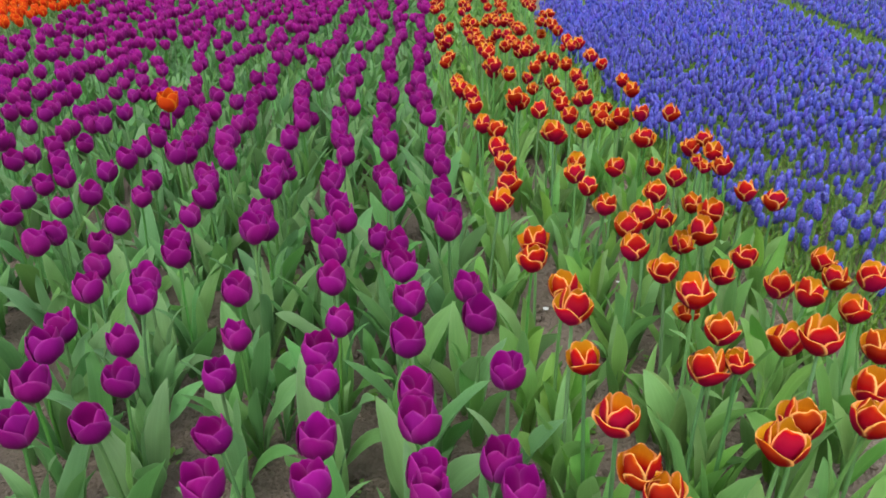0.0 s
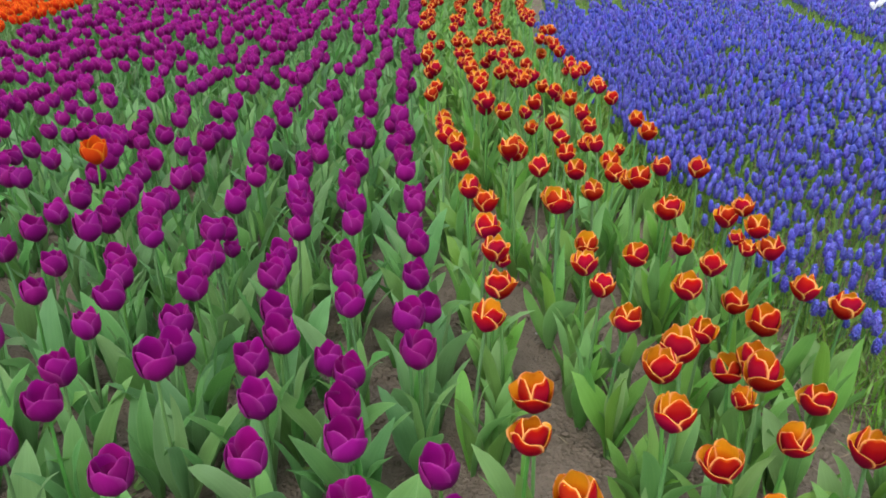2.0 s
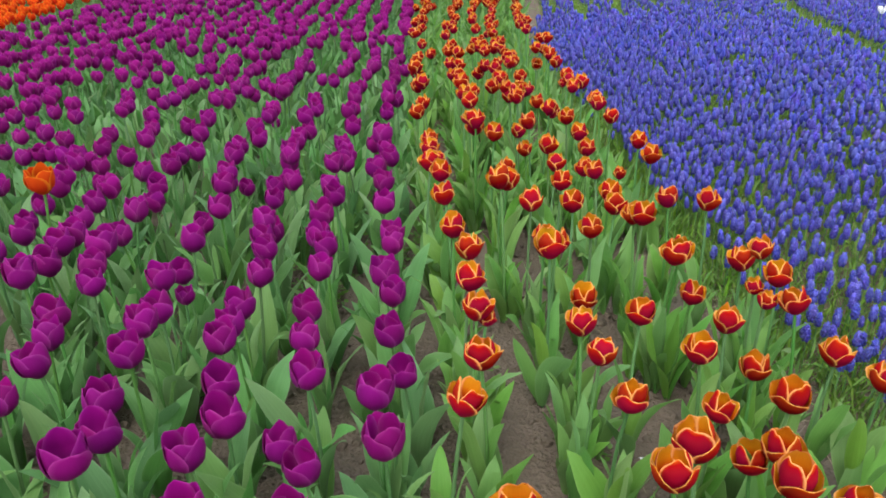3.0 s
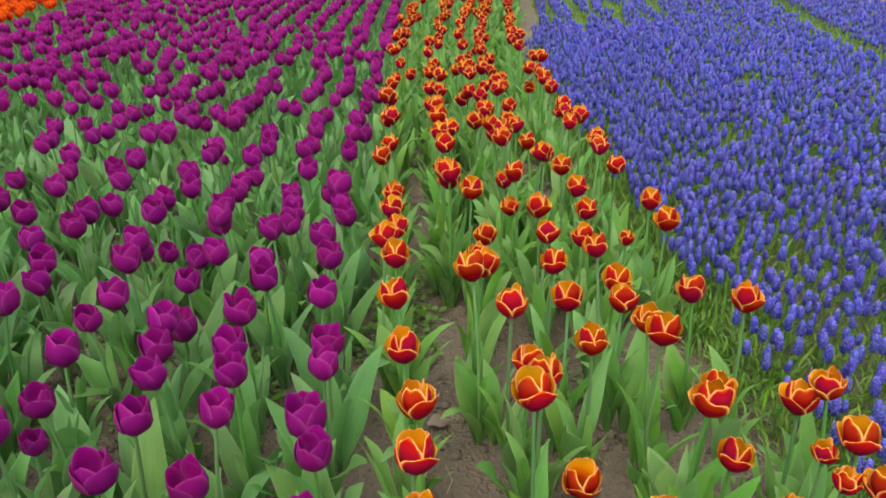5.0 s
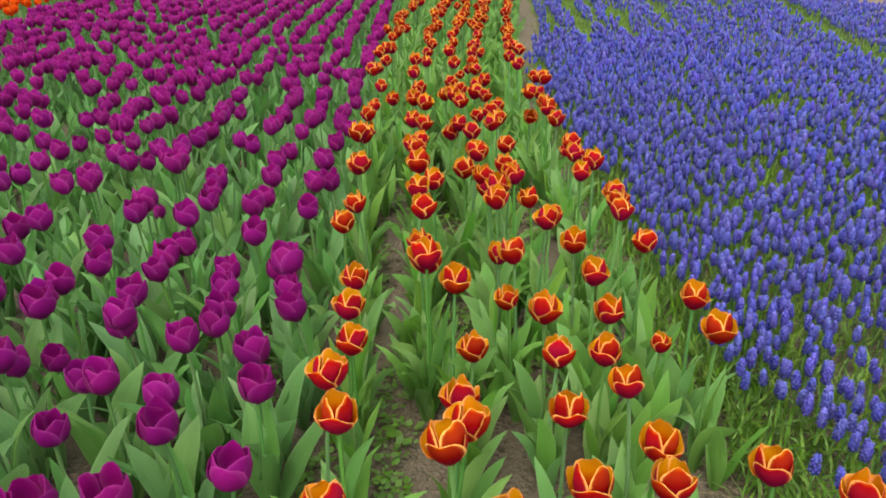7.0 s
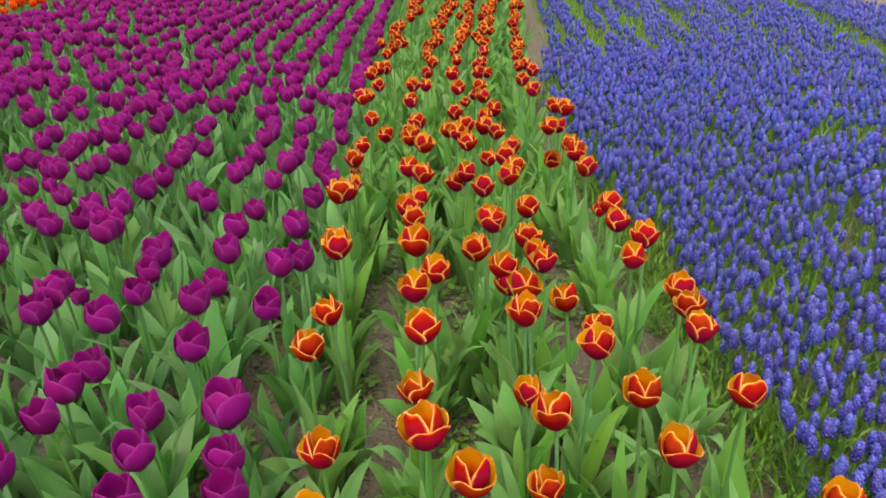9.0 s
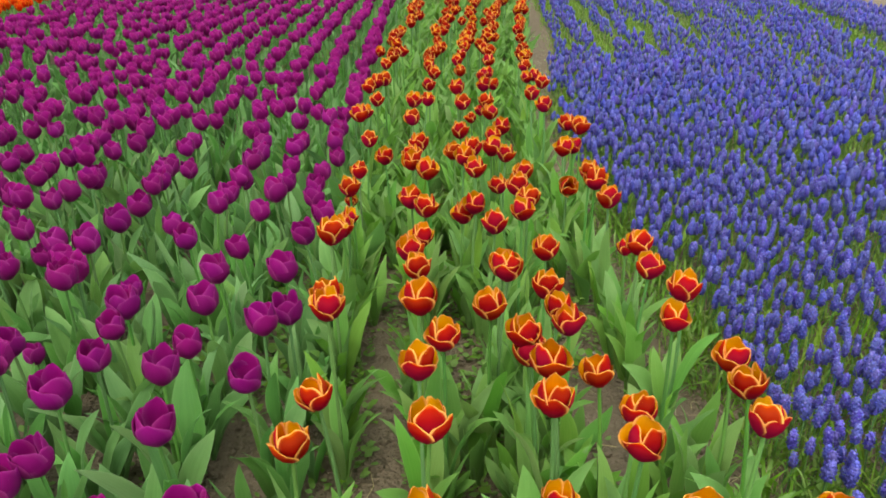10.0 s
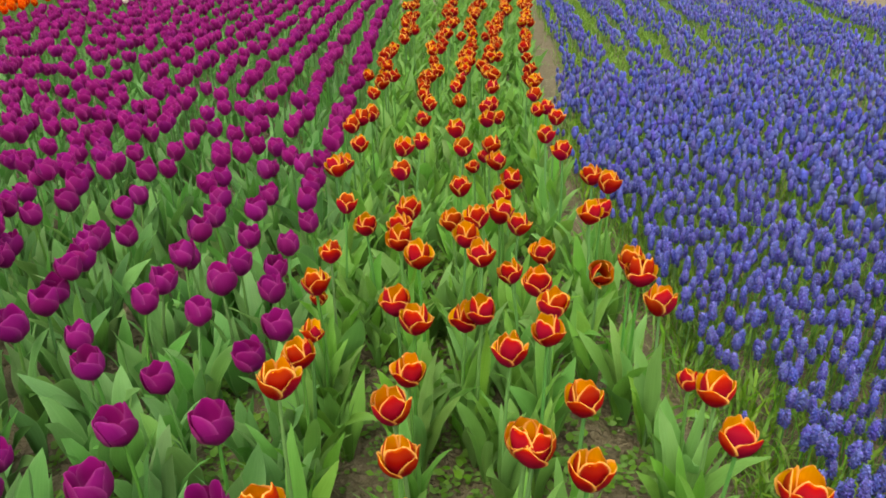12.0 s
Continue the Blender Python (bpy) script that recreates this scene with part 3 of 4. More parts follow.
purple_farther([(-0.33, 6.15, 32), (-0.76, 6.16, 32), (-0.21, 6.17, 32), (-1.01, 6.18, 32), (-0.50, 6.21, 32), (-0.55, 6.21, 32), (-0.65, 6.25, 32), (-0.72, 6.26, 32), (-1.65, 6.27, 32), (-0.17, 6.32, 32), (-1.56, 6.32, 32), (-0.97, 6.33, 32), (-1.46, 6.36, 32), (-0.34, 6.38, 32), (-0.95, 6.54, 32), (-1.40, 6.58, 32), (-0.73, 6.59, 32), (-0.53, 6.63, 32), (-1.33, 6.63, 32), (-1.62, 6.66, 32), (-1.78, 6.67, 32), (-1.21, 6.69, 32), (-1.14, 6.75, 32), (-1.48, 6.98, 32)])

orange_row([(0.27, 0.68, 38), (0.25, 0.73, 38), (0.24, 0.82, 39), (0.21, 0.94, 41), (0.21, 1.05, 44), (0.22, 1.19, 40), (0.17, 1.30, 41), (0.19, 1.42, 39, 1.08), (0.13, 1.64, 40), (0.16, 1.77, 40), (0.16, 1.91, 41), (0.18, 1.92, 38, 0.68), (0.15, 2.01, 42), (0.15, 2.09, 45), (0.12, 2.29, 41), (0.10, 2.43, 44), (0.09, 2.60, 44), (0.06, 2.72, 43), (0.07, 2.90, 37), (0.05, 3.03, 37), (0.05, 3.17, 36), (0.00, 3.39, 40), (0.02, 3.49, 41), (0.01, 3.71, 44), (-0.01, 3.82, 40), (-0.03, 4.06, 43, 1.08), (-0.03, 4.22, 37)])
orange_row([(-0.02, 4.31, 36, 0.68), (-0.04, 4.48, 38), (-0.04, 4.50, 33, 0.68), (-0.03, 4.65, 37), (0.03, 4.88, 34), (-0.02, 4.91, 39), (-0.07, 5.13, 42), (-0.06, 5.19, 41), (-0.03, 5.38, 41), (-0.08, 5.61, 41), (-0.05, 5.67, 42), (-0.03, 5.84, 39), (-0.04, 6.10, 41), (-0.11, 6.60, 38), (0.37, 3.62, 40), (0.45, 3.81, 37)])
orange_row([(0.46, 0.77, 38, 1.08), (0.41, 0.94, 39, 1.08), (0.46, 0.94, 40, 0.68), (0.47, 1.05, 39), (0.44, 1.11, 43), (0.44, 1.13, 38, 0.68), (0.42, 1.24, 41), (0.39, 1.34, 41), (0.41, 1.48, 40), (0.40, 1.68, 37), (0.38, 1.81, 37), (0.36, 1.91, 37), (0.38, 2.01, 37), (0.33, 2.14, 43, 1.08), (0.36, 2.25, 38), (0.34, 2.29, 38), (0.32, 2.42, 42), (0.25, 2.54, 44, 1.08), (0.28, 2.63, 40), (0.27, 2.74, 36), (0.30, 2.93, 33), (0.27, 3.06, 41, 1.08), (0.21, 3.12, 44), (0.21, 3.17, 40), (0.19, 3.25, 41), (0.20, 3.38, 44), (0.18, 3.54, 43), (0.22, 3.65, 41), (0.18, 3.75, 43, 1.08)])
orange_row([(0.17, 3.88, 43), (0.15, 4.03, 40), (0.17, 4.16, 37), (0.18, 4.30, 39), (0.14, 4.39, 38), (0.18, 4.56, 40), (0.13, 4.68, 39), (0.13, 4.80, 37), (0.15, 4.86, 39), (0.12, 5.14, 40), (0.12, 5.24, 44), (0.17, 5.49, 38), (0.17, 5.86, 36), (0.19, 6.02, 38), (0.17, 6.17, 38)])
orange_row([(0.51, 0.82, 38), (0.61, 0.82, 38), (0.65, 0.89, 38), (0.63, 1.02, 39, 1.08), (0.63, 1.12, 32), (0.59, 1.37, 33), (0.52, 1.41, 38, 0.68), (0.58, 1.48, 38, 1.08), (0.46, 1.54, 40, 1.08), (0.63, 1.61, 32), (0.59, 1.63, 28), (0.57, 1.72, 31), (0.59, 1.89, 32), (0.48, 1.93, 38), (0.47, 2.38, 36), (0.45, 2.53, 37, 1.08), (0.44, 2.69, 37), (0.45, 2.85, 37), (0.44, 2.97, 39), (0.38, 3.12, 33), (0.40, 3.19, 41, 1.08), (0.38, 3.34, 33), (0.38, 3.43, 44), (0.39, 3.53, 44), (0.36, 3.63, 43), (0.45, 3.71, 40), (0.31, 3.77, 40), (0.44, 3.92, 36), (0.36, 3.93, 40)])
orange_row([(0.35, 3.94, 40), (0.35, 4.19, 39), (0.42, 4.22, 41), (0.31, 4.37, 37), (0.28, 4.42, 32), (0.43, 4.43, 40), (0.32, 4.54, 41), (0.39, 4.59, 34), (0.29, 4.62, 42), (0.32, 4.77, 40), (0.26, 4.83, 37), (0.39, 4.90, 36), (0.40, 4.97, 38), (0.29, 5.10, 36), (0.41, 5.25, 39), (0.34, 5.31, 35, 0.68), (0.31, 5.36, 40), (0.40, 5.38, 40), (0.38, 5.38, 36, 0.68), (0.29, 5.40, 45), (0.42, 5.84, 36), (0.42, 5.95, 38), (0.32, 6.06, 38), (0.31, 6.32, 38), (0.34, 6.49, 38)])
orange_row([(0.77, 1.06, 34), (0.80, 1.21, 33), (0.75, 1.29, 32), (0.89, 1.32, 34), (0.74, 1.40, 28), (0.87, 1.41, 29), (0.87, 1.48, 30), (0.70, 1.51, 30), (0.70, 1.74, 32), (0.87, 1.76, 34), (0.83, 1.85, 33), (0.69, 1.87, 29), (0.67, 1.97, 33), (0.82, 2.01, 35), (0.77, 2.03, 34, 0.68), (0.82, 2.09, 37), (0.77, 2.09, 34, 0.68), (0.65, 2.12, 31), (0.61, 2.15, 40), (0.83, 2.22, 37), (0.64, 2.20, 38, 1.08), (0.79, 2.22, 34), (0.58, 2.32, 42, 1.08), (0.59, 2.44, 37), (0.80, 2.49, 38), (0.57, 2.55, 35), (0.72, 2.57, 36), (0.57, 2.62, 36), (0.55, 2.75, 38)])
orange_row([(0.77, 2.94, 36), (0.55, 2.91, 33), (0.57, 3.00, 37), (0.75, 3.03, 38), (0.57, 3.14, 38, 1.08), (0.70, 3.23, 41), (0.54, 3.24, 41), (0.50, 3.37, 41), (0.69, 3.41, 41), (0.53, 3.50, 36), (0.71, 3.53, 39), (0.48, 3.58, 38), (0.72, 3.62, 38), (0.64, 3.70, 41), (0.70, 3.83, 40, 1.08), (0.67, 3.96, 38), (0.46, 4.06, 38), (0.68, 4.08, 38), (0.68, 4.20, 31, 0.68), (0.45, 4.35, 39), (0.67, 4.37, 38), (0.65, 4.46, 40), (0.64, 4.50, 41), (0.47, 4.65, 36), (0.43, 4.79, 37), (0.63, 4.88, 36), (0.68, 4.96, 34)])
orange_row([(0.71, 5.03, 39), (0.69, 5.15, 37), (0.45, 5.19, 35), (0.62, 5.30, 40), (0.59, 5.45, 41), (0.67, 5.74, 39), (0.62, 5.89, 38), (0.66, 5.93, 38), (0.47, 5.94, 34), (0.45, 6.00, 38), (0.64, 6.15, 38), (0.47, 6.30, 38), (0.68, 6.59, 34), (0.70, 6.86, 34), (0.70, 3.04, 26, 0.68)])

red_nursery = Nursery("red", 0.37, "single orange-red tulip standing among the purple tulips", "", 1, 3)
red_nursery.plant(-1.045, 2.64, 0.425, 1.25)
PLANTED.append((-1.045, 2.64))
pale_nursery = Nursery("pale", 0.37, "single pale pink tulip standing among the purple tulips", "", 1, 3)
pale_nursery.plant(-2.73, 10.27, 0.38, 1.0)
PLANTED.append((-2.73, 10.27))


nodding, _ = tulip_kind("flame", 0.335, 77, 1.0, 4, 0.80)
tagged(nodding, "wilting deep red tulip with a nodding open bloom", "tulip", "flame tulips in rows")
nodding.matrix_basis = pose(0.585, 4.62, GROUND_Z)
PLANTED.append((0.585, 4.62))


# ---- the far tulips, too many to count ----
def low_tulip(kind, height, seed, slots=(0, 0, 1, 2)):
    """A light tulip as one Geo. Slots: outer petal, inner petal, leaf, stem."""
    rng = np.random.default_rng(seed)
    g = Geo()
    petals, tall = bloom_shape(kind, rng, 1.03, True)
    top = height - tall * 0.5
    lean = rng.uniform(-0.012, 0.012)
    pts = stem_points(top, lean, 0.0, 3)
    g.join(tube_geo(pts, [0.004] * 3, 3), slot=slots[3])
    m = turned(0, rng.uniform(-0.15, 0.15), pts[-1])
    for p in petals:
        p.packed()
        p.m = [np.where(p.m[0] == 0, slots[0], slots[1])]
        g.join(p, m)
    around = rng.uniform(0, 6.28)
    for i in range(3):
        lf = leaf_geo(rng, rng.uniform(0.19, 0.26), rng.uniform(0.036, 0.06), rng.uniform(8, 55), rng.uniform(4, 18), around + 2.4 * i + rng.uniform(-0.5, 0.5), n=2, m=4,
                      fold=rng.uniform(0.3, 0.7))
        g.join(lf, slot=slots[2])
    return g


def row_x(y, ys, xs):
    return float(np.interp(y, ys, xs))


far_rng = random.Random(21)
BEND_Y = (0, 1.0, 2.0, 3.0, 4.0, 5.0, 6.0, 7.0, 9.0, 11.0, 13.0)
PURPLE_EDGE = (0.12, 0.07, -0.01, -0.06, -0.11, -0.13, -0.16, -0.17, -0.20, -0.22, -0.24)


# the rows are listed plant by plant to the right of this line
LISTED_Y = (-2.0, 0.55, 0.6, 0.8, 1.5, 2.0, 2.9, 3.0, 3.6, 3.65, 4.4, 4.45, 5.25, 5.3, 13.0)
LISTED_X = (9.0, 9.0, -0.74, -0.78, -1.1, -1.36, -1.85, -1.55, -1.88, -1.40, -1.82, -1.25, -1.66, 9.0, 9.0)


def free(x, y, gap_x=0.05, gap_y=0.10):
    return all(abs(x - a) > gap_x or abs(y - b) > gap_y for a, b in PLANTED)


def scatter(name, geos, places, materials, label, category):
    g = Geo()
    for x, y, size in places:
        g.join(geos[far_rng.randrange(len(geos))], turned(far_rng.uniform(0, 6.28), 0, (x, y, GROUND_Z), size))
    return tagged(new(name, g.mesh(name, materials)), label, category, kind="stuff")


places = list(FARTHER)
# closer neighbours in the denser part of the bed
for x, y in list(PLANTED):
    inside = row_x(y, BEND_Y, PURPLE_EDGE) - x
    if 2.4 < y < 7.0 and inside > 0.6 - 0.12 * (y - 3):
        for side in (-1, 1):
            near = (x + far_rng.gauss(0, 0.016), y + side * far_rng.uniform(0.045, 0.075))
            if far_rng.random() < 0.03 + 0.09 * min(inside, 1.0) and free(near[0], near[1], 0.045, 0.042):
                places.append((near[0], near[1], far_rng.uniform(0.94, 1.06)))
                PLANTED.append(near)
for k in range(0, 20):
    y = -1.6 + far_rng.uniform(0, 0.1)
    while y < 12.8:
        x = row_x(y, BEND_Y, PURPLE_EDGE) - 0.03 - 0.18 * k + far_rng.gauss(0, 0.014)
        if (free(x, y) if y < 7.0 else True) and x > -3.02 - 0.09 * (y - 5.2):
            if x < row_x(y, LISTED_Y, LISTED_X):
                places.append((x, y, far_rng.uniform(0.93, 1.07)))
        y += far_rng.uniform(0.050, 0.085) if far_rng.random() < 0.66 else far_rng.uniform(0.13, 0.26)
scatter("far_purple_tulips", [low_tulip("purple", 0.325, 300 + i) for i in range(10)], places, [PURPLE_OUT, LEAF, STEM], "dense rows of purple tulips with green leaves", "tulips")

FLAME_ROWS = (
    (-0.05, -0.05, -0.03, 0.05, 0.03, 0.05, 0.10),
    (0.14, 0.17, 0.22, 0.31, 0.34, 0.45, 0.55),
    (0.30, 0.31, 0.38, 0.46, 0.54, 0.70, 0.82),
    (0.42, 0.45, 0.51, 0.60, 0.78, 0.95, 1.08),
    (0.64, 0.65, 0.71, 0.82, 0.92, 1.12, 1.28),
)
places = []
for row in FLAME_ROWS:
    y = 5.6 + far_rng.uniform(0, 0.1)
    while y < 12.8:
        x = row_x(y, (5.0, 6.0, 7.0, 8.0, 9.0, 11.0, 13.0), row) + far_rng.gauss(0, 0.025)
        if free(x, y) and y > 6.3:
            places.append((x, y, far_rng.uniform(0.94, 1.06)))
        y += max(0.04, far_rng.gauss(0.10, 0.035))
for x in (0.28, 0.42, 0.60, 0.82):
    y = -1.6
    while y < 0.6:
        places.append((x + far_rng.gauss(0, 0.02) - 0.05 * y, y, far_rng.uniform(0.92, 1.04)))
        y += max(0.05, far_rng.gauss(0.12, 0.03))
scatter("far_flame_tulips", [low_tulip("flame", 0.39, 400 + i, (0, i % 2, 2, 3)) for i in range(9)], places, [FLAME_OUT, FLAME_IN, LEAF_FRESH, STEM], "rows of orange-red tulips with yellow edges", "tulips")

places = []
for k in range(0, 9):
    y = 3.0
    while y < 12.8:
        x = -3.14 - 0.095 * (y - 5.2) - 0.14 * k + far_rng.gauss(0, 0.03)
        places.append((x, y, far_rng.uniform(0.95, 1.08)))
        y += max(0.04, far_rng.gauss(0.11, 0.03))
scatter("scarlet_tulip_bed", [low_tulip("red", 0.37, 500 + i) for i in range(6)], places, [RED, LEAF, STEM], "bed of orange-red tulips beside the purple bed", "tulips")


places = [(3.70 + 0.5 * far_rng.random(), 6.50 + 0.5 * far_rng.random(), far_rng.uniform(0.6, 0.8)) for _ in range(16)]
scatter("white_flowers", [low_tulip("red", 0.37, 560 + i) for i in range(3)], places, [WHITE, LEAF, STEM], "clump of small white flowers among the grape hyacinths", "flowers")


# ---- grape hyacinths ----
def spike_width(f):
    """The outline of a spike: blunt and full, rounded at the top."""
    return float(np.interp(f, (0.0, 0.18, 0.5, 0.75, 0.92, 1.0), (0.55, 1.0, 1.0, 0.80, 0.52, 0.26)))


def bell_head(rng, tall=0.034, wide=0.0095, fine=True, blades=1):
    """A grape hyacinth spike: a tapering core, and rings of small bells on it."""
    g = Geo()
    n, m = (6, 4) if fine else (5, 4 if blades else 3)
    verts, uv, faces = [], [], []
    for j in range(m + 1):
        f = j / m
        r = wide * (0.84 if fine else 1.10) * spike_width(f)
        for i in range(n):
            a = 2 * math.pi * (i + 0.5 * (j % 2)) / n
            q = r * (1 + rng.uniform(-0.12, 0.12) + (0.0 if fine else (0.10, -0.10)[(i + j) % 2]))
            verts.append((q * math.cos(a), q * math.sin(a), tall * (f - 0.06 * (j == m))))
            # plain spikes stay lower on the painted ramp, in place of the bells' own shade
            uv.append((i / n, (0.8 if fine else 0.62) * f))
    for j in range(m):
        for i in range(n):
            a, b, c, d = j * n + i, j * n + (i + 1) % n, (j + 1) * n + (i + 1) % n, (j + 1) * n + i
            faces += [(a, b, c), (a, c, d)]
    faces += [(m * n, m * n + i, m * n + i + 1) for i in range(1, n - 1)]
    g.add(verts, faces, uv)
    if not fine:
        return g
    z, ring = 0.002, 0
    while z < tall * 0.97:
        f = z / tall
        r = wide * spike_width(f) * 0.87
        k = max(3, round(2 * math.pi * max(r, 0.003) / 0.0088))
        for i in range(k):
            a = 2 * math.pi * (i + 0.5 * (ring % 2)) / k + rng.uniform(-0.2, 0.2)
            b = 0.0039 * (1.05 - 0.45 * f)
            way = np.array([math.cos(a), math.sin(a), -0.35 + 1.0 * f])
            side = np.array([-math.sin(a), math.cos(a), 0.0])
            rise = np.cross(way, side)
            c = np.array([r * math.cos(a), r * math.sin(a), z])
            pts = [c + b * (side * p + rise * q) for p, q in ((-1, 0), (0, -1), (1, 0), (0, 1))] + [c + way * b * 0.95]
            g.add(pts, [(0, 1, 4), (1, 2, 4), (2, 3, 4), (3, 0, 4)], [(0.5, f)] * 4 + [(0.5, min(1, f + 0.12))])
        z += 0.0062 * (1.0 - 0.2 * f)
        ring += 1
    return g


def tri(g):
    """The same shape in triangles."""
    (v,), (f,), (uv,), (m,) = g.packed()
    if f.shape[1] == 3:
        return g
    out = Geo()
    out.v = [v]
    out.f = [np.concatenate([f[:, [0, 1, 2]], f[:, [0, 2, 3]]])]
    out.uv = [np.concatenate([uv[:, [0, 1, 2]], uv[:, [0, 2, 3]]])]
    out.m = [np.concatenate([m, m])]
    out.count = len(v)
    return out


def blade_geo(rng, length, width, turn, bend, m=3):
    return tri(leaf_geo(rng, length, width, bend, rng.uniform(5, 25), turn, 0.004, 1, m, 0.0))


def low_muscari(seed, fine=True, blades=2):
    rng = np.random.default_rng(seed)
    g = Geo()
    h = rng.uniform(0.10, 0.145)
    lean = rng.uniform(-0.02, 0.02)
    g.join(tri(tube_geo([(0, 0, 0), (lean, 0, h)], [0.0016, 0.0014], 3)), slot=1)
    head = bell_head(rng, rng.uniform(0.036, 0.050) * (1.06 if fine else 1.12), rng.uniform(0.0092, 0.0114) * (0.90 if fine else 1.0), fine, blades)
    g.join(head, turned(0, rng.uniform(-0.2, 0.2), (lean, 0, h - 0.004)), slot=0)
    for i in range(blades):
        g.join(blade_geo(rng, rng.uniform(0.09, 0.15), rng.uniform(0.004, 0.007), rng.uniform(0, 6.28), rng.uniform(20, 80)), slot=2)
    return g


EDGE_Y = (0.0, 1.5, 2.0, 2.8, 3.9, 4.6, 5.3, 6.0, 6.6, 7.4, 8.5, 10.1, 12.0, 13.0)
EDGE_X = (1.12, 1.10, 1.03, 0.91, 0.90, 0.88, 0.86, 0.83, 0.85, 0.97, 1.17, 1.29, 1.44, 1.52)


def muscari_edge(y):
    return row_x(y, EDGE_Y, EDGE_X)


def strip_x(y):
    return row_x(y, (0, 5.1, 6.7, 8.0, 9.0, 10.0, 11.3, 13.0), (2.4, 3.06, 3.25, 3.52, 3.72, 3.93, 4.20, 4.6))


# grassy lanes between the far hyacinth rows: where each lies at 9 m, and half its width there
LANES = ((1.29, 0.05), (1.56, 0.12), (1.75, 0.045), (1.96, 0.10), (2.18, 0.04), (2.42, 0.10), (2.72, 0.05), (3.02, 0.07), (3.36, 0.045))


def in_lane(x, y):
    for at, half in LANES:
        middle = at + (0.07 + 0.055 * (at - 1.25)) * (y - 9) + 0.02 * math.sin(3 * y + 9 * at)
        grown = min(max((y - 7.2) / 1.4, 0.0), 1.0)
        if abs(x - middle) < half * grown * (0.75 + 0.9 * noise.noise(Vector((at * 7, y * 1.6, 3.0)))):
            return True
    return False


musc_rng = random.Random(33)
near_musc, far_musc, gap_grass = [], [], []
y = -1.3
while y < 12.8:
    x = muscari_edge(y) + musc_rng.uniform(-0.03, 0.04)
    while x < 4.7:
        step = 0.033 if 3.2 < y < 7.6 and x < muscari_edge(y) + 1.2 else 0.040 if 0.7 < y and x < 0.85 + 0.60 * y else 0.064
        px, py = x + musc_rng.gauss(0, 0.012), y + musc_rng.gauss(0, 0.012)
        patch = noise.noise(Vector((px * 5, py * 3.0, 9.0))) > (0.45 if 3.2 < py < 7.5 and px < muscari_edge(py) + 0.6 else 0.36)
        bare = patch or in_lane(px, py) or abs(px - strip_x(py)) < 0.11
        if py > 11.85 and 3.5 < px < 3.98:
            x += step
            continue
        if abs(px - strip_x(py)) < 0.11:
            gap_grass.append((px + musc_rng.gauss(0, 0.015), py + musc_rng.gauss(0, 0.015)))
        clump = noise.noise(Vector((px * 20, py * 15, 31.0)))
        dense = 3.2 < py < 7.5 and px < muscari_edge(py) + 0.6
        if py > 3.5 and not dense and clump < -0.40 + 0.05 * min(py - 3.5, 4.0) and musc_rng.random() < 0.45:
            if musc_rng.random() < 0.2:
                gap_grass.append((px, py))
        elif bare or musc_rng.random() < (0.04 if dense else 0.09) + 0.30 * max(0.0, min(1.0, (2.9 - py) / 1.0)) + 0.10 * max(0.0, 1 - (px - muscari_edge(py)) / 0.12):
            gap_grass.append((px, py))
        elif px < muscari_edge(py) + 0.26 and 2.0 < py < 5.6 and len(near_musc) < 190 and musc_rng.random() < 0.75:
            near_musc.append((px, py))
            gap_grass.append((px + 0.02, py))
        else:
            far_musc.append((px, py))
            if 1.2 < py < 7.5 and px < muscari_edge(py) + 1.6 and musc_rng.random() < 0.45:
                gap_grass.append((px + 0.02, py + 0.01))
        x += step
    y += 0.039

first_muscari = []
for place, (x, y) in enumerate(near_musc):
    spin = musc_rng.uniform(0, 360)
    size = musc_rng.uniform(0.95, 1.08)
    if place < 8:
        rng = np.random.default_rng(700 + place)
        h = rng.uniform(0.10, 0.14)
        lean = rng.uniform(-0.015, 0.015)
        plant = tagged(new("grape_hyacinth"), "blue-violet grape hyacinth spike with grassy leaves", "grape hyacinth", "grape hyacinths at the bed edge")
        part("stem", tube_geo([(0, 0, 0), (lean * 0.4, 0, h * 0.5), (lean, 0, h + 0.02)], [0.0018, 0.0017, 0.0013], 5).mesh("stem", [STEM]), plant)
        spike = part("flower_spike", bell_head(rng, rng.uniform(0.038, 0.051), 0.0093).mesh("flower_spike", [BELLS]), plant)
        spike.location, spike.rotation_euler = (lean, 0, h - 0.006), (rng.uniform(-0.15, 0.15), rng.uniform(-0.15, 0.15), 0)
        for i in range(2):
            part("leaf", blade_geo(rng, rng.uniform(0.10, 0.16), rng.uniform(0.004, 0.007), rng.uniform(0, 6.28), rng.uniform(30, 90)).mesh("leaf", [BLADE]), plant)
        plant.matrix_basis = pose(x, y, GROUND_Z, 0, 0, spin) @ Matrix.Scale(size, 4)
        first_muscari.append(plant)
    else:
        copy_thing(first_muscari[place % 8], pose(x, y, GROUND_Z, 0, 0, spin))

def close_by(x, y):
    """Where the path passes the hyacinths nearest."""
    return 0.7 < y < 5.9 and x < min(muscari_edge(y) + 0.75, 0.95 + 0.60 * y)


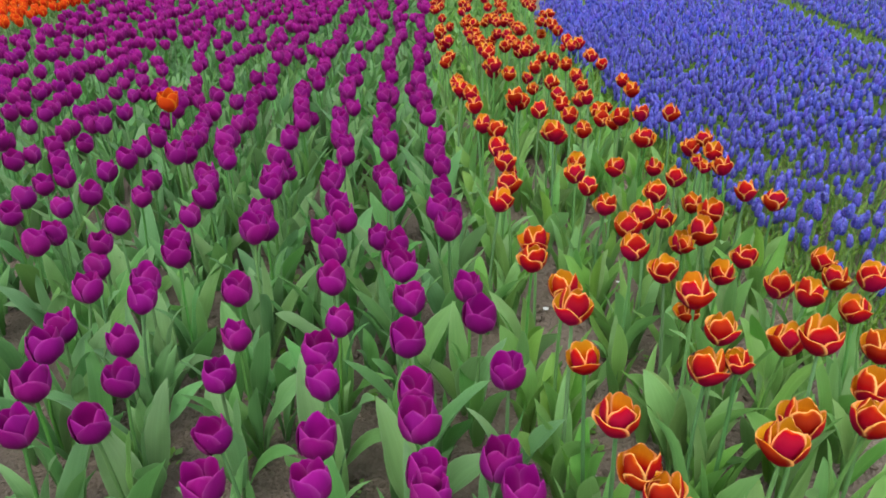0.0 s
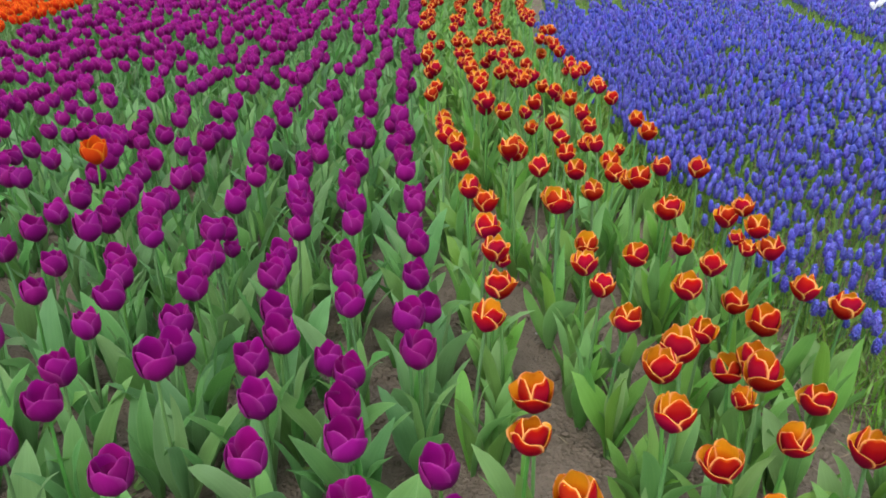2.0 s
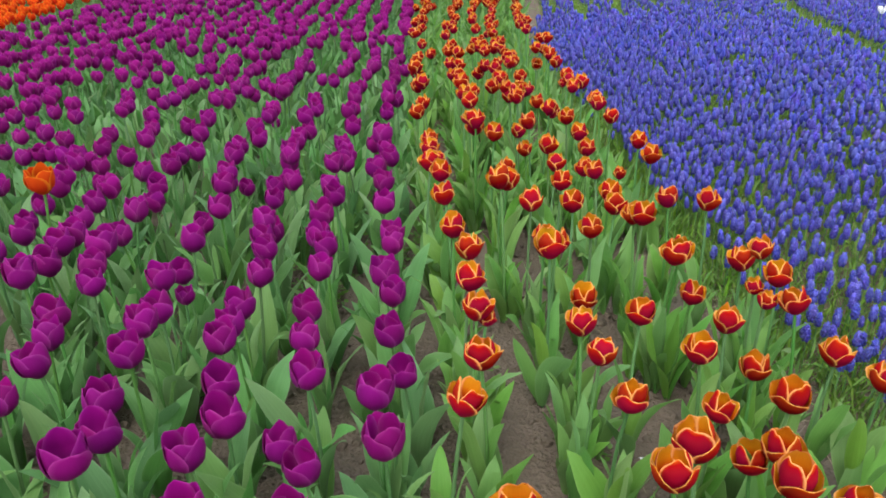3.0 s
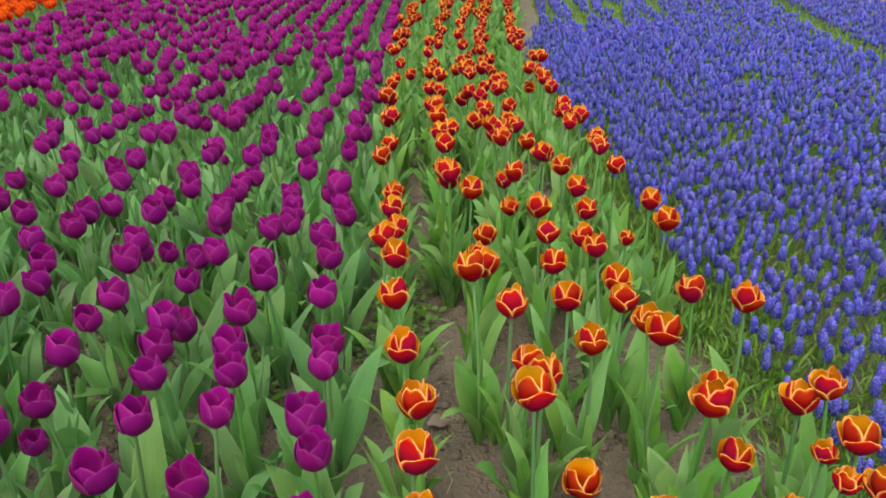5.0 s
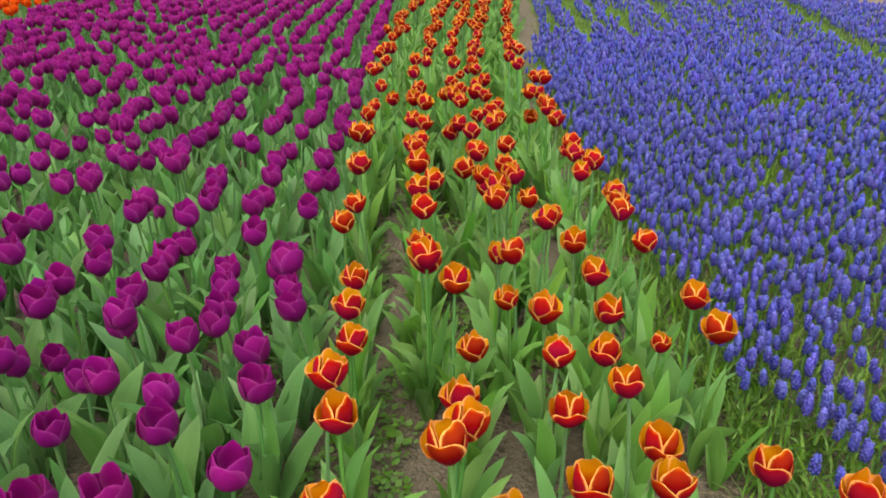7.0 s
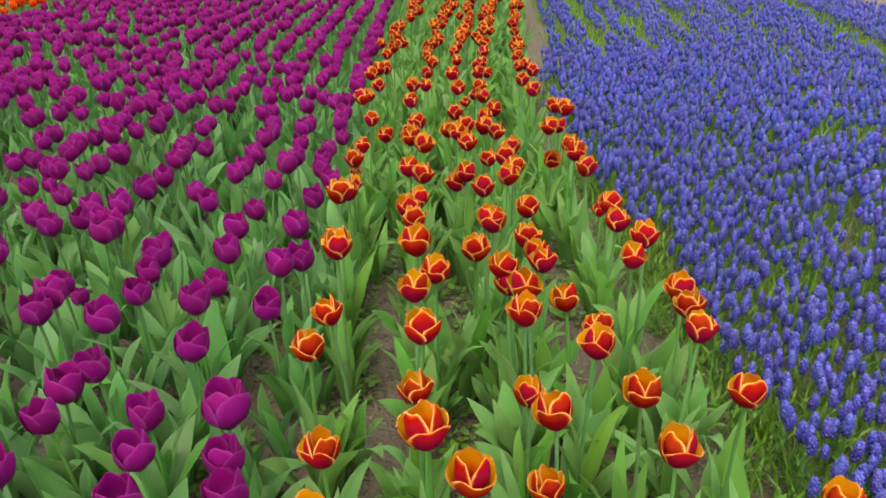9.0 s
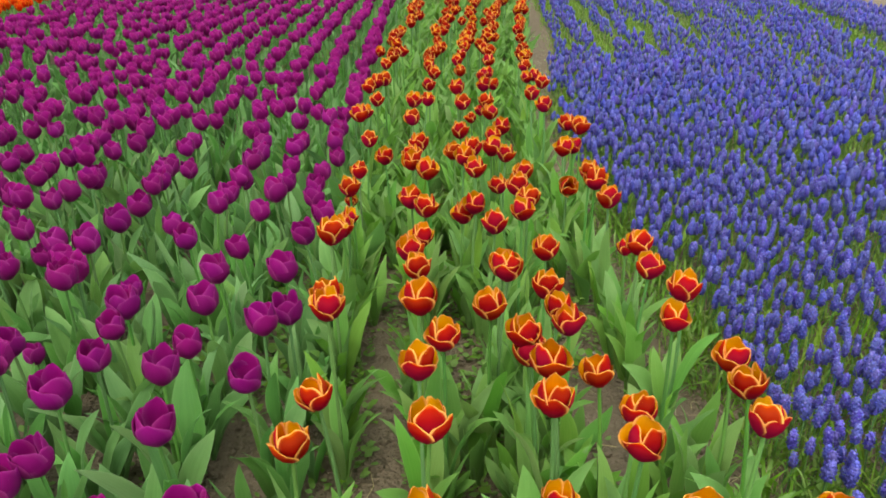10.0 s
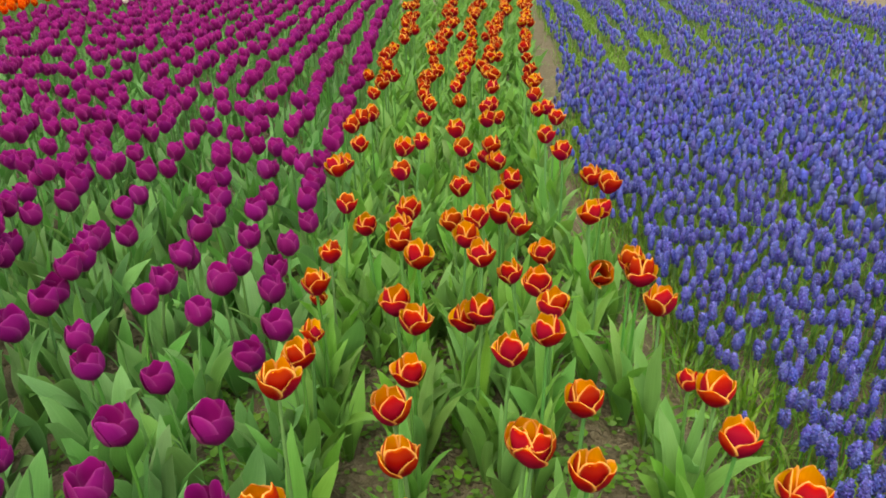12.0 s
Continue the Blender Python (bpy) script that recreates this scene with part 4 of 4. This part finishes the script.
for name, keep, fine, blades in (("grape_hyacinth_bed", close_by, True, 2), ("middle_grape_hyacinth_bed", lambda x, y: y < 7 and x < 0.85 + 0.60 * y and not close_by(x, y), False, 1), ("far_grape_hyacinth_bed", lambda x, y: not close_by(x, y) and (y >= 7 or x >= 0.85 + 0.60 * y), False, 0)):
    spikes = [low_muscari(800 + i, fine, blades) for i in range(14)]
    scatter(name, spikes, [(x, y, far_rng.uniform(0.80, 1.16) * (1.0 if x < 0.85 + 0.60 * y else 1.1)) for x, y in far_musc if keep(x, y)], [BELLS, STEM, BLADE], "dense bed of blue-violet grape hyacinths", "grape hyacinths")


# ---- grass and weeds ----
def tuft_geo(seed, blades, tall, width):
    rng = np.random.default_rng(seed)
    g = Geo()
    for _ in range(blades):
        b = blade_geo(rng, rng.uniform(0.5, 1.0) * tall, rng.uniform(0.6, 1.2) * width, rng.uniform(0, 6.28), rng.uniform(15, 95), 2)
        g.join(b, turned(0, 0, (rng.normal(0, 0.012), rng.normal(0, 0.012), 0)))
    return g


tufts = [tuft_geo(900 + i, 4, 0.16, 0.0075) for i in range(10)]
scatter("grass_among_hyacinths", tufts, [(x, y, far_rng.uniform(0.7, 1.15)) for x, y in gap_grass], [BLADE], "light green grassy leaves between the grape hyacinths", "grass")

# ---- ground: one sheet out to the horizon ----
def ground_axis(low, high, step, far):
    inner = np.arange(low, high + step / 2, step)
    outer = [1, 3, 8, 20, 60, 180, far]
    return np.concatenate([[low - d for d in reversed(outer)], inner, [high + d for d in outer]])


gx, gy = ground_axis(-4.5, 4.5, 0.05, 500), ground_axis(0.2, 12.0, 0.05, 500)
GX, GY = np.meshgrid(gx, gy)
GZ = np.zeros_like(GX)
for j in range(len(gy)):
    for i in range(len(gx)):
        if -4.5 <= gx[i] <= 4.5 and 0.2 <= gy[j] <= 12:
            GZ[j, i] = 0.010 * noise.noise(Vector((gx[i] * 7, gy[j] * 7, 0))) + 0.007 * noise.noise(Vector((gx[i] * 19, gy[j] * 19, 4)))
gu, gv = (GX / 1000 + 0.5).ravel(), (GY / 1000 + 0.5).ravel()
ground = Geo().add(np.stack([GX.ravel(), GY.ravel(), GZ.ravel()], 1), sheet(len(gx) - 1, len(gy) - 1), np.stack([gu, gv], 1))
tagged(new("ground", ground.mesh("ground", [SOIL])), "bare brown crumbly soil of the flower field", "ground", kind="structure")

# ---- small things on the soil ----
def weed_geo(seed):
    rng = np.random.default_rng(seed)
    g = Geo()
    for _ in range(rng.integers(6, 10)):
        a, out, up = rng.uniform(0, 6.28), rng.uniform(0.008, 0.04), rng.uniform(0.008, 0.035)
        size = rng.uniform(0.007, 0.016)
        lf = leaf_geo(rng, size * 2.0, size * 1.7, rng.uniform(0, 40), rng.uniform(50, 80), a, 0.0, 1, 2, 0.0)
        g.join(lf, turned(0, 0, (out * math.cos(a), out * math.sin(a), up)))
        g.join(leaf_geo(rng, math.hypot(out, up), 0.0014, 5, math.degrees(math.atan2(out, up)), a, 0.0, 1, 1, 0.0))
    return g


def clod_geo(seed):
    rng = np.random.default_rng(seed)
    bm = bmesh.new()
    bmesh.ops.create_icosphere(bm, subdivisions=1, radius=1.0)
    verts = np.array([v.co for v in bm.verts]) * (1 + rng.uniform(-0.28, 0.28, (len(bm.verts), 1))) * np.array([1, rng.uniform(0.6, 1), rng.uniform(0.4, 0.7)])
    faces = [[v.index for v in f.verts] for f in bm.faces]
    bm.free()
    return Geo().add(verts, faces, np.zeros((len(verts), 2)))


def straw_geo(seed):
    rng = np.random.default_rng(seed)
    n = rng.uniform(0.04, 0.11)
    return tube_geo([(0, 0, 0.006), (n * 0.4, rng.uniform(-0.01, 0.01), 0.010), (n, rng.uniform(-0.03, 0.03), 0.006)], [0.0009, 0.0009, 0.0005], 4)


litter_rng = random.Random(77)
weed_places, clod_places, straw_places = [], [], []
for _ in range(2600):
    y = litter_rng.uniform(0.6, 9.5)
    x = litter_rng.uniform(-0.35 - 0.3 * y, muscari_edge(y) + 0.05)
    thick = 0.12 + 0.16 * max(0.0, min(y - 3.2, 3.5)) + (0.45 if x < -0.15 else 0)
    patch = noise.noise(Vector((x * 3.1, y * 1.7, 40.0)))
    if litter_rng.random() < thick and patch > -0.15:
        weed_places.append((x, y, litter_rng.uniform(0.45, 1.0)))
for _ in range(7500):
    y = litter_rng.uniform(0.9, 7.0)
    x = litter_rng.uniform(-0.9, muscari_edge(y) + 0.05)
    clod_places.append((x, y, min(0.020, 0.0035 + litter_rng.expovariate(220))))
for _ in range(1100):
    y = litter_rng.uniform(0.8, 8.5)
    x = muscari_edge(y) - abs(litter_rng.gauss(0, 0.12)) if litter_rng.random() < 0.8 else litter_rng.uniform(-0.1, 0.8)
    straw_places.append((x, y, litter_rng.uniform(0.6, 1.3)))
for _ in range(5600):
    y = litter_rng.uniform(2.6, 9.0)
    x = row_x(y, BEND_Y, PURPLE_EDGE) + litter_rng.uniform(-0.45, 0.85)
    if noise.noise(Vector((x * 5, y * 2.2, 52.0))) > 0.30 - 0.28 * (y - 2.6):
        weed_places.append((x, y, litter_rng.uniform(0.45, 1.0)))
scatter("weeds", [weed_geo(1000 + i) for i in range(8)], weed_places, [WEED], "low green weeds sprouting between the rows", "weeds")
scatter("soil_clods", [clod_geo(1100 + i) for i in range(8)], clod_places, [SOIL], "crumbly brown soil clods lying on the bed", "soil")
scatter("straw_litter", [straw_geo(1200 + i) for i in range(8)], straw_places, [STRAW], "dry pale straw lying on the soil", "straw")
pebble_places = [(litter_rng.uniform(-0.1, 0.95), litter_rng.uniform(0.8, 8.0), litter_rng.uniform(0.002, 0.006)) for _ in range(220)]
scatter("pebbles", [clod_geo(1300 + i) for i in range(5)], pebble_places, [PEBBLE], "small pale pebbles on the soil", "pebbles")
edge_places = []
for _ in range(800):
    y = litter_rng.uniform(0.8, 5.5)
    edge_places.append((muscari_edge(y) - 0.01 + litter_rng.gauss(0, 0.05), y, litter_rng.uniform(0.5, 1.1)))
scatter("edge_grass", tufts, edge_places, [BLADE], "thin green grass along the hyacinth bed's edge", "grass")


# ---- flowerless leaves that fill the rows ----
def shoot_geo(seed, skin):
    """A clump of upright wavy tulip leaves without a bloom."""
    rng = np.random.default_rng(seed)
    g = Geo()
    around = rng.uniform(0, 6.28)
    for i in range(rng.integers(3, 6)):
        g.join(leaf_geo(rng, rng.uniform(0.15, 0.26), rng.uniform(0.030, 0.062), rng.uniform(3, 40), rng.uniform(1, 16), around + 2.3 * i, 0.008, 3, 7, rng.uniform(0.2, 0.6), rng.uniform(-0.9, 0.9), rng.uniform(-10, 40)), slot=skin)
    return g


shoot_rng = random.Random(55)
purple_shoots, flame_shoots = [], []
for x, y in PLANTED:
    if x > row_x(y, BEND_Y, PURPLE_EDGE) + 0.05:
        for _ in range(1 if y < 3.0 else 2):
            flame_shoots.append((x + shoot_rng.gauss(0, 0.02), y + shoot_rng.uniform(-0.1, 0.1), shoot_rng.uniform(0.75, 1.12)))
for row in FLAME_ROWS:
    y = 6.3
    while y < 12.5:
        flame_shoots.append((row_x(y, (5.0, 6.0, 7.0, 8.0, 9.0, 11.0, 13.0), row) + shoot_rng.gauss(0, 0.035), y, shoot_rng.uniform(0.8, 1.2)))
        y += shoot_rng.uniform(0.03, 0.09)
for _ in range(700):
    y = shoot_rng.uniform(4.6, 12.5)
    flame_shoots.append((shoot_rng.uniform(row_x(y, BEND_Y, PURPLE_EDGE), muscari_edge(y) - 0.22), y, shoot_rng.uniform(0.6, 1.0)))
for k in range(0, 18):
    y = 0.5
    while y < 7.0:
        x = row_x(y, BEND_Y, PURPLE_EDGE) - 0.03 - 0.18 * k + shoot_rng.gauss(0, 0.035)
        if x > -0.85 - 0.62 * max(y, 0.0) and (y > 3.0 or shoot_rng.random() < 0.45):
            purple_shoots.append((x, y, shoot_rng.uniform(0.75, 1.12)))
        y += shoot_rng.uniform(0.03, 0.11)
scatter("purple_row_foliage", [shoot_geo(1400 + i, 0) for i in range(14)], purple_shoots, [LEAF], "grey-green upright tulip leaves filling the purple rows", "tulip leaves")
scatter("flame_row_foliage", [shoot_geo(1450 + i, 0) for i in range(14)], flame_shoots, [LEAF_FRESH], "fresh green upright tulip leaves filling the flame rows", "tulip leaves")

dry = leaf_geo(np.random.default_rng(9), 0.06, 0.045, 40, 62, 0.0, 0.0, 4, 7, 0.3)
dry_leaf = tagged(new("dry_leaf", dry.mesh("dry_leaf", [stem_material("dry_brown_leaf", (0.17, 0.115, 0.075), (0.27, 0.20, 0.14))])), "curled dry brown leaf lying on bare soil", "leaf")
dry_leaf.matrix_basis = pose(0.197, 2.58, 0.004, 0, 0, 200)

for x, y, size in ((0.278, 1.776, 0.009), (0.52, 1.93, 0.008), (0.76, 2.30, 0.009)):
    scrap = tagged(new("white_scrap", clod_geo(1500 + int(100 * x)).mesh("white_scrap", [WHITE], False)), "small crumpled white scrap lying on bare soil", "litter", "white scraps on the soil")
    scrap.matrix_basis = pose(x, y, 0.006, 0, 0, 300 * x) @ Matrix.Diagonal((size, size, 0.6 * size, 1))
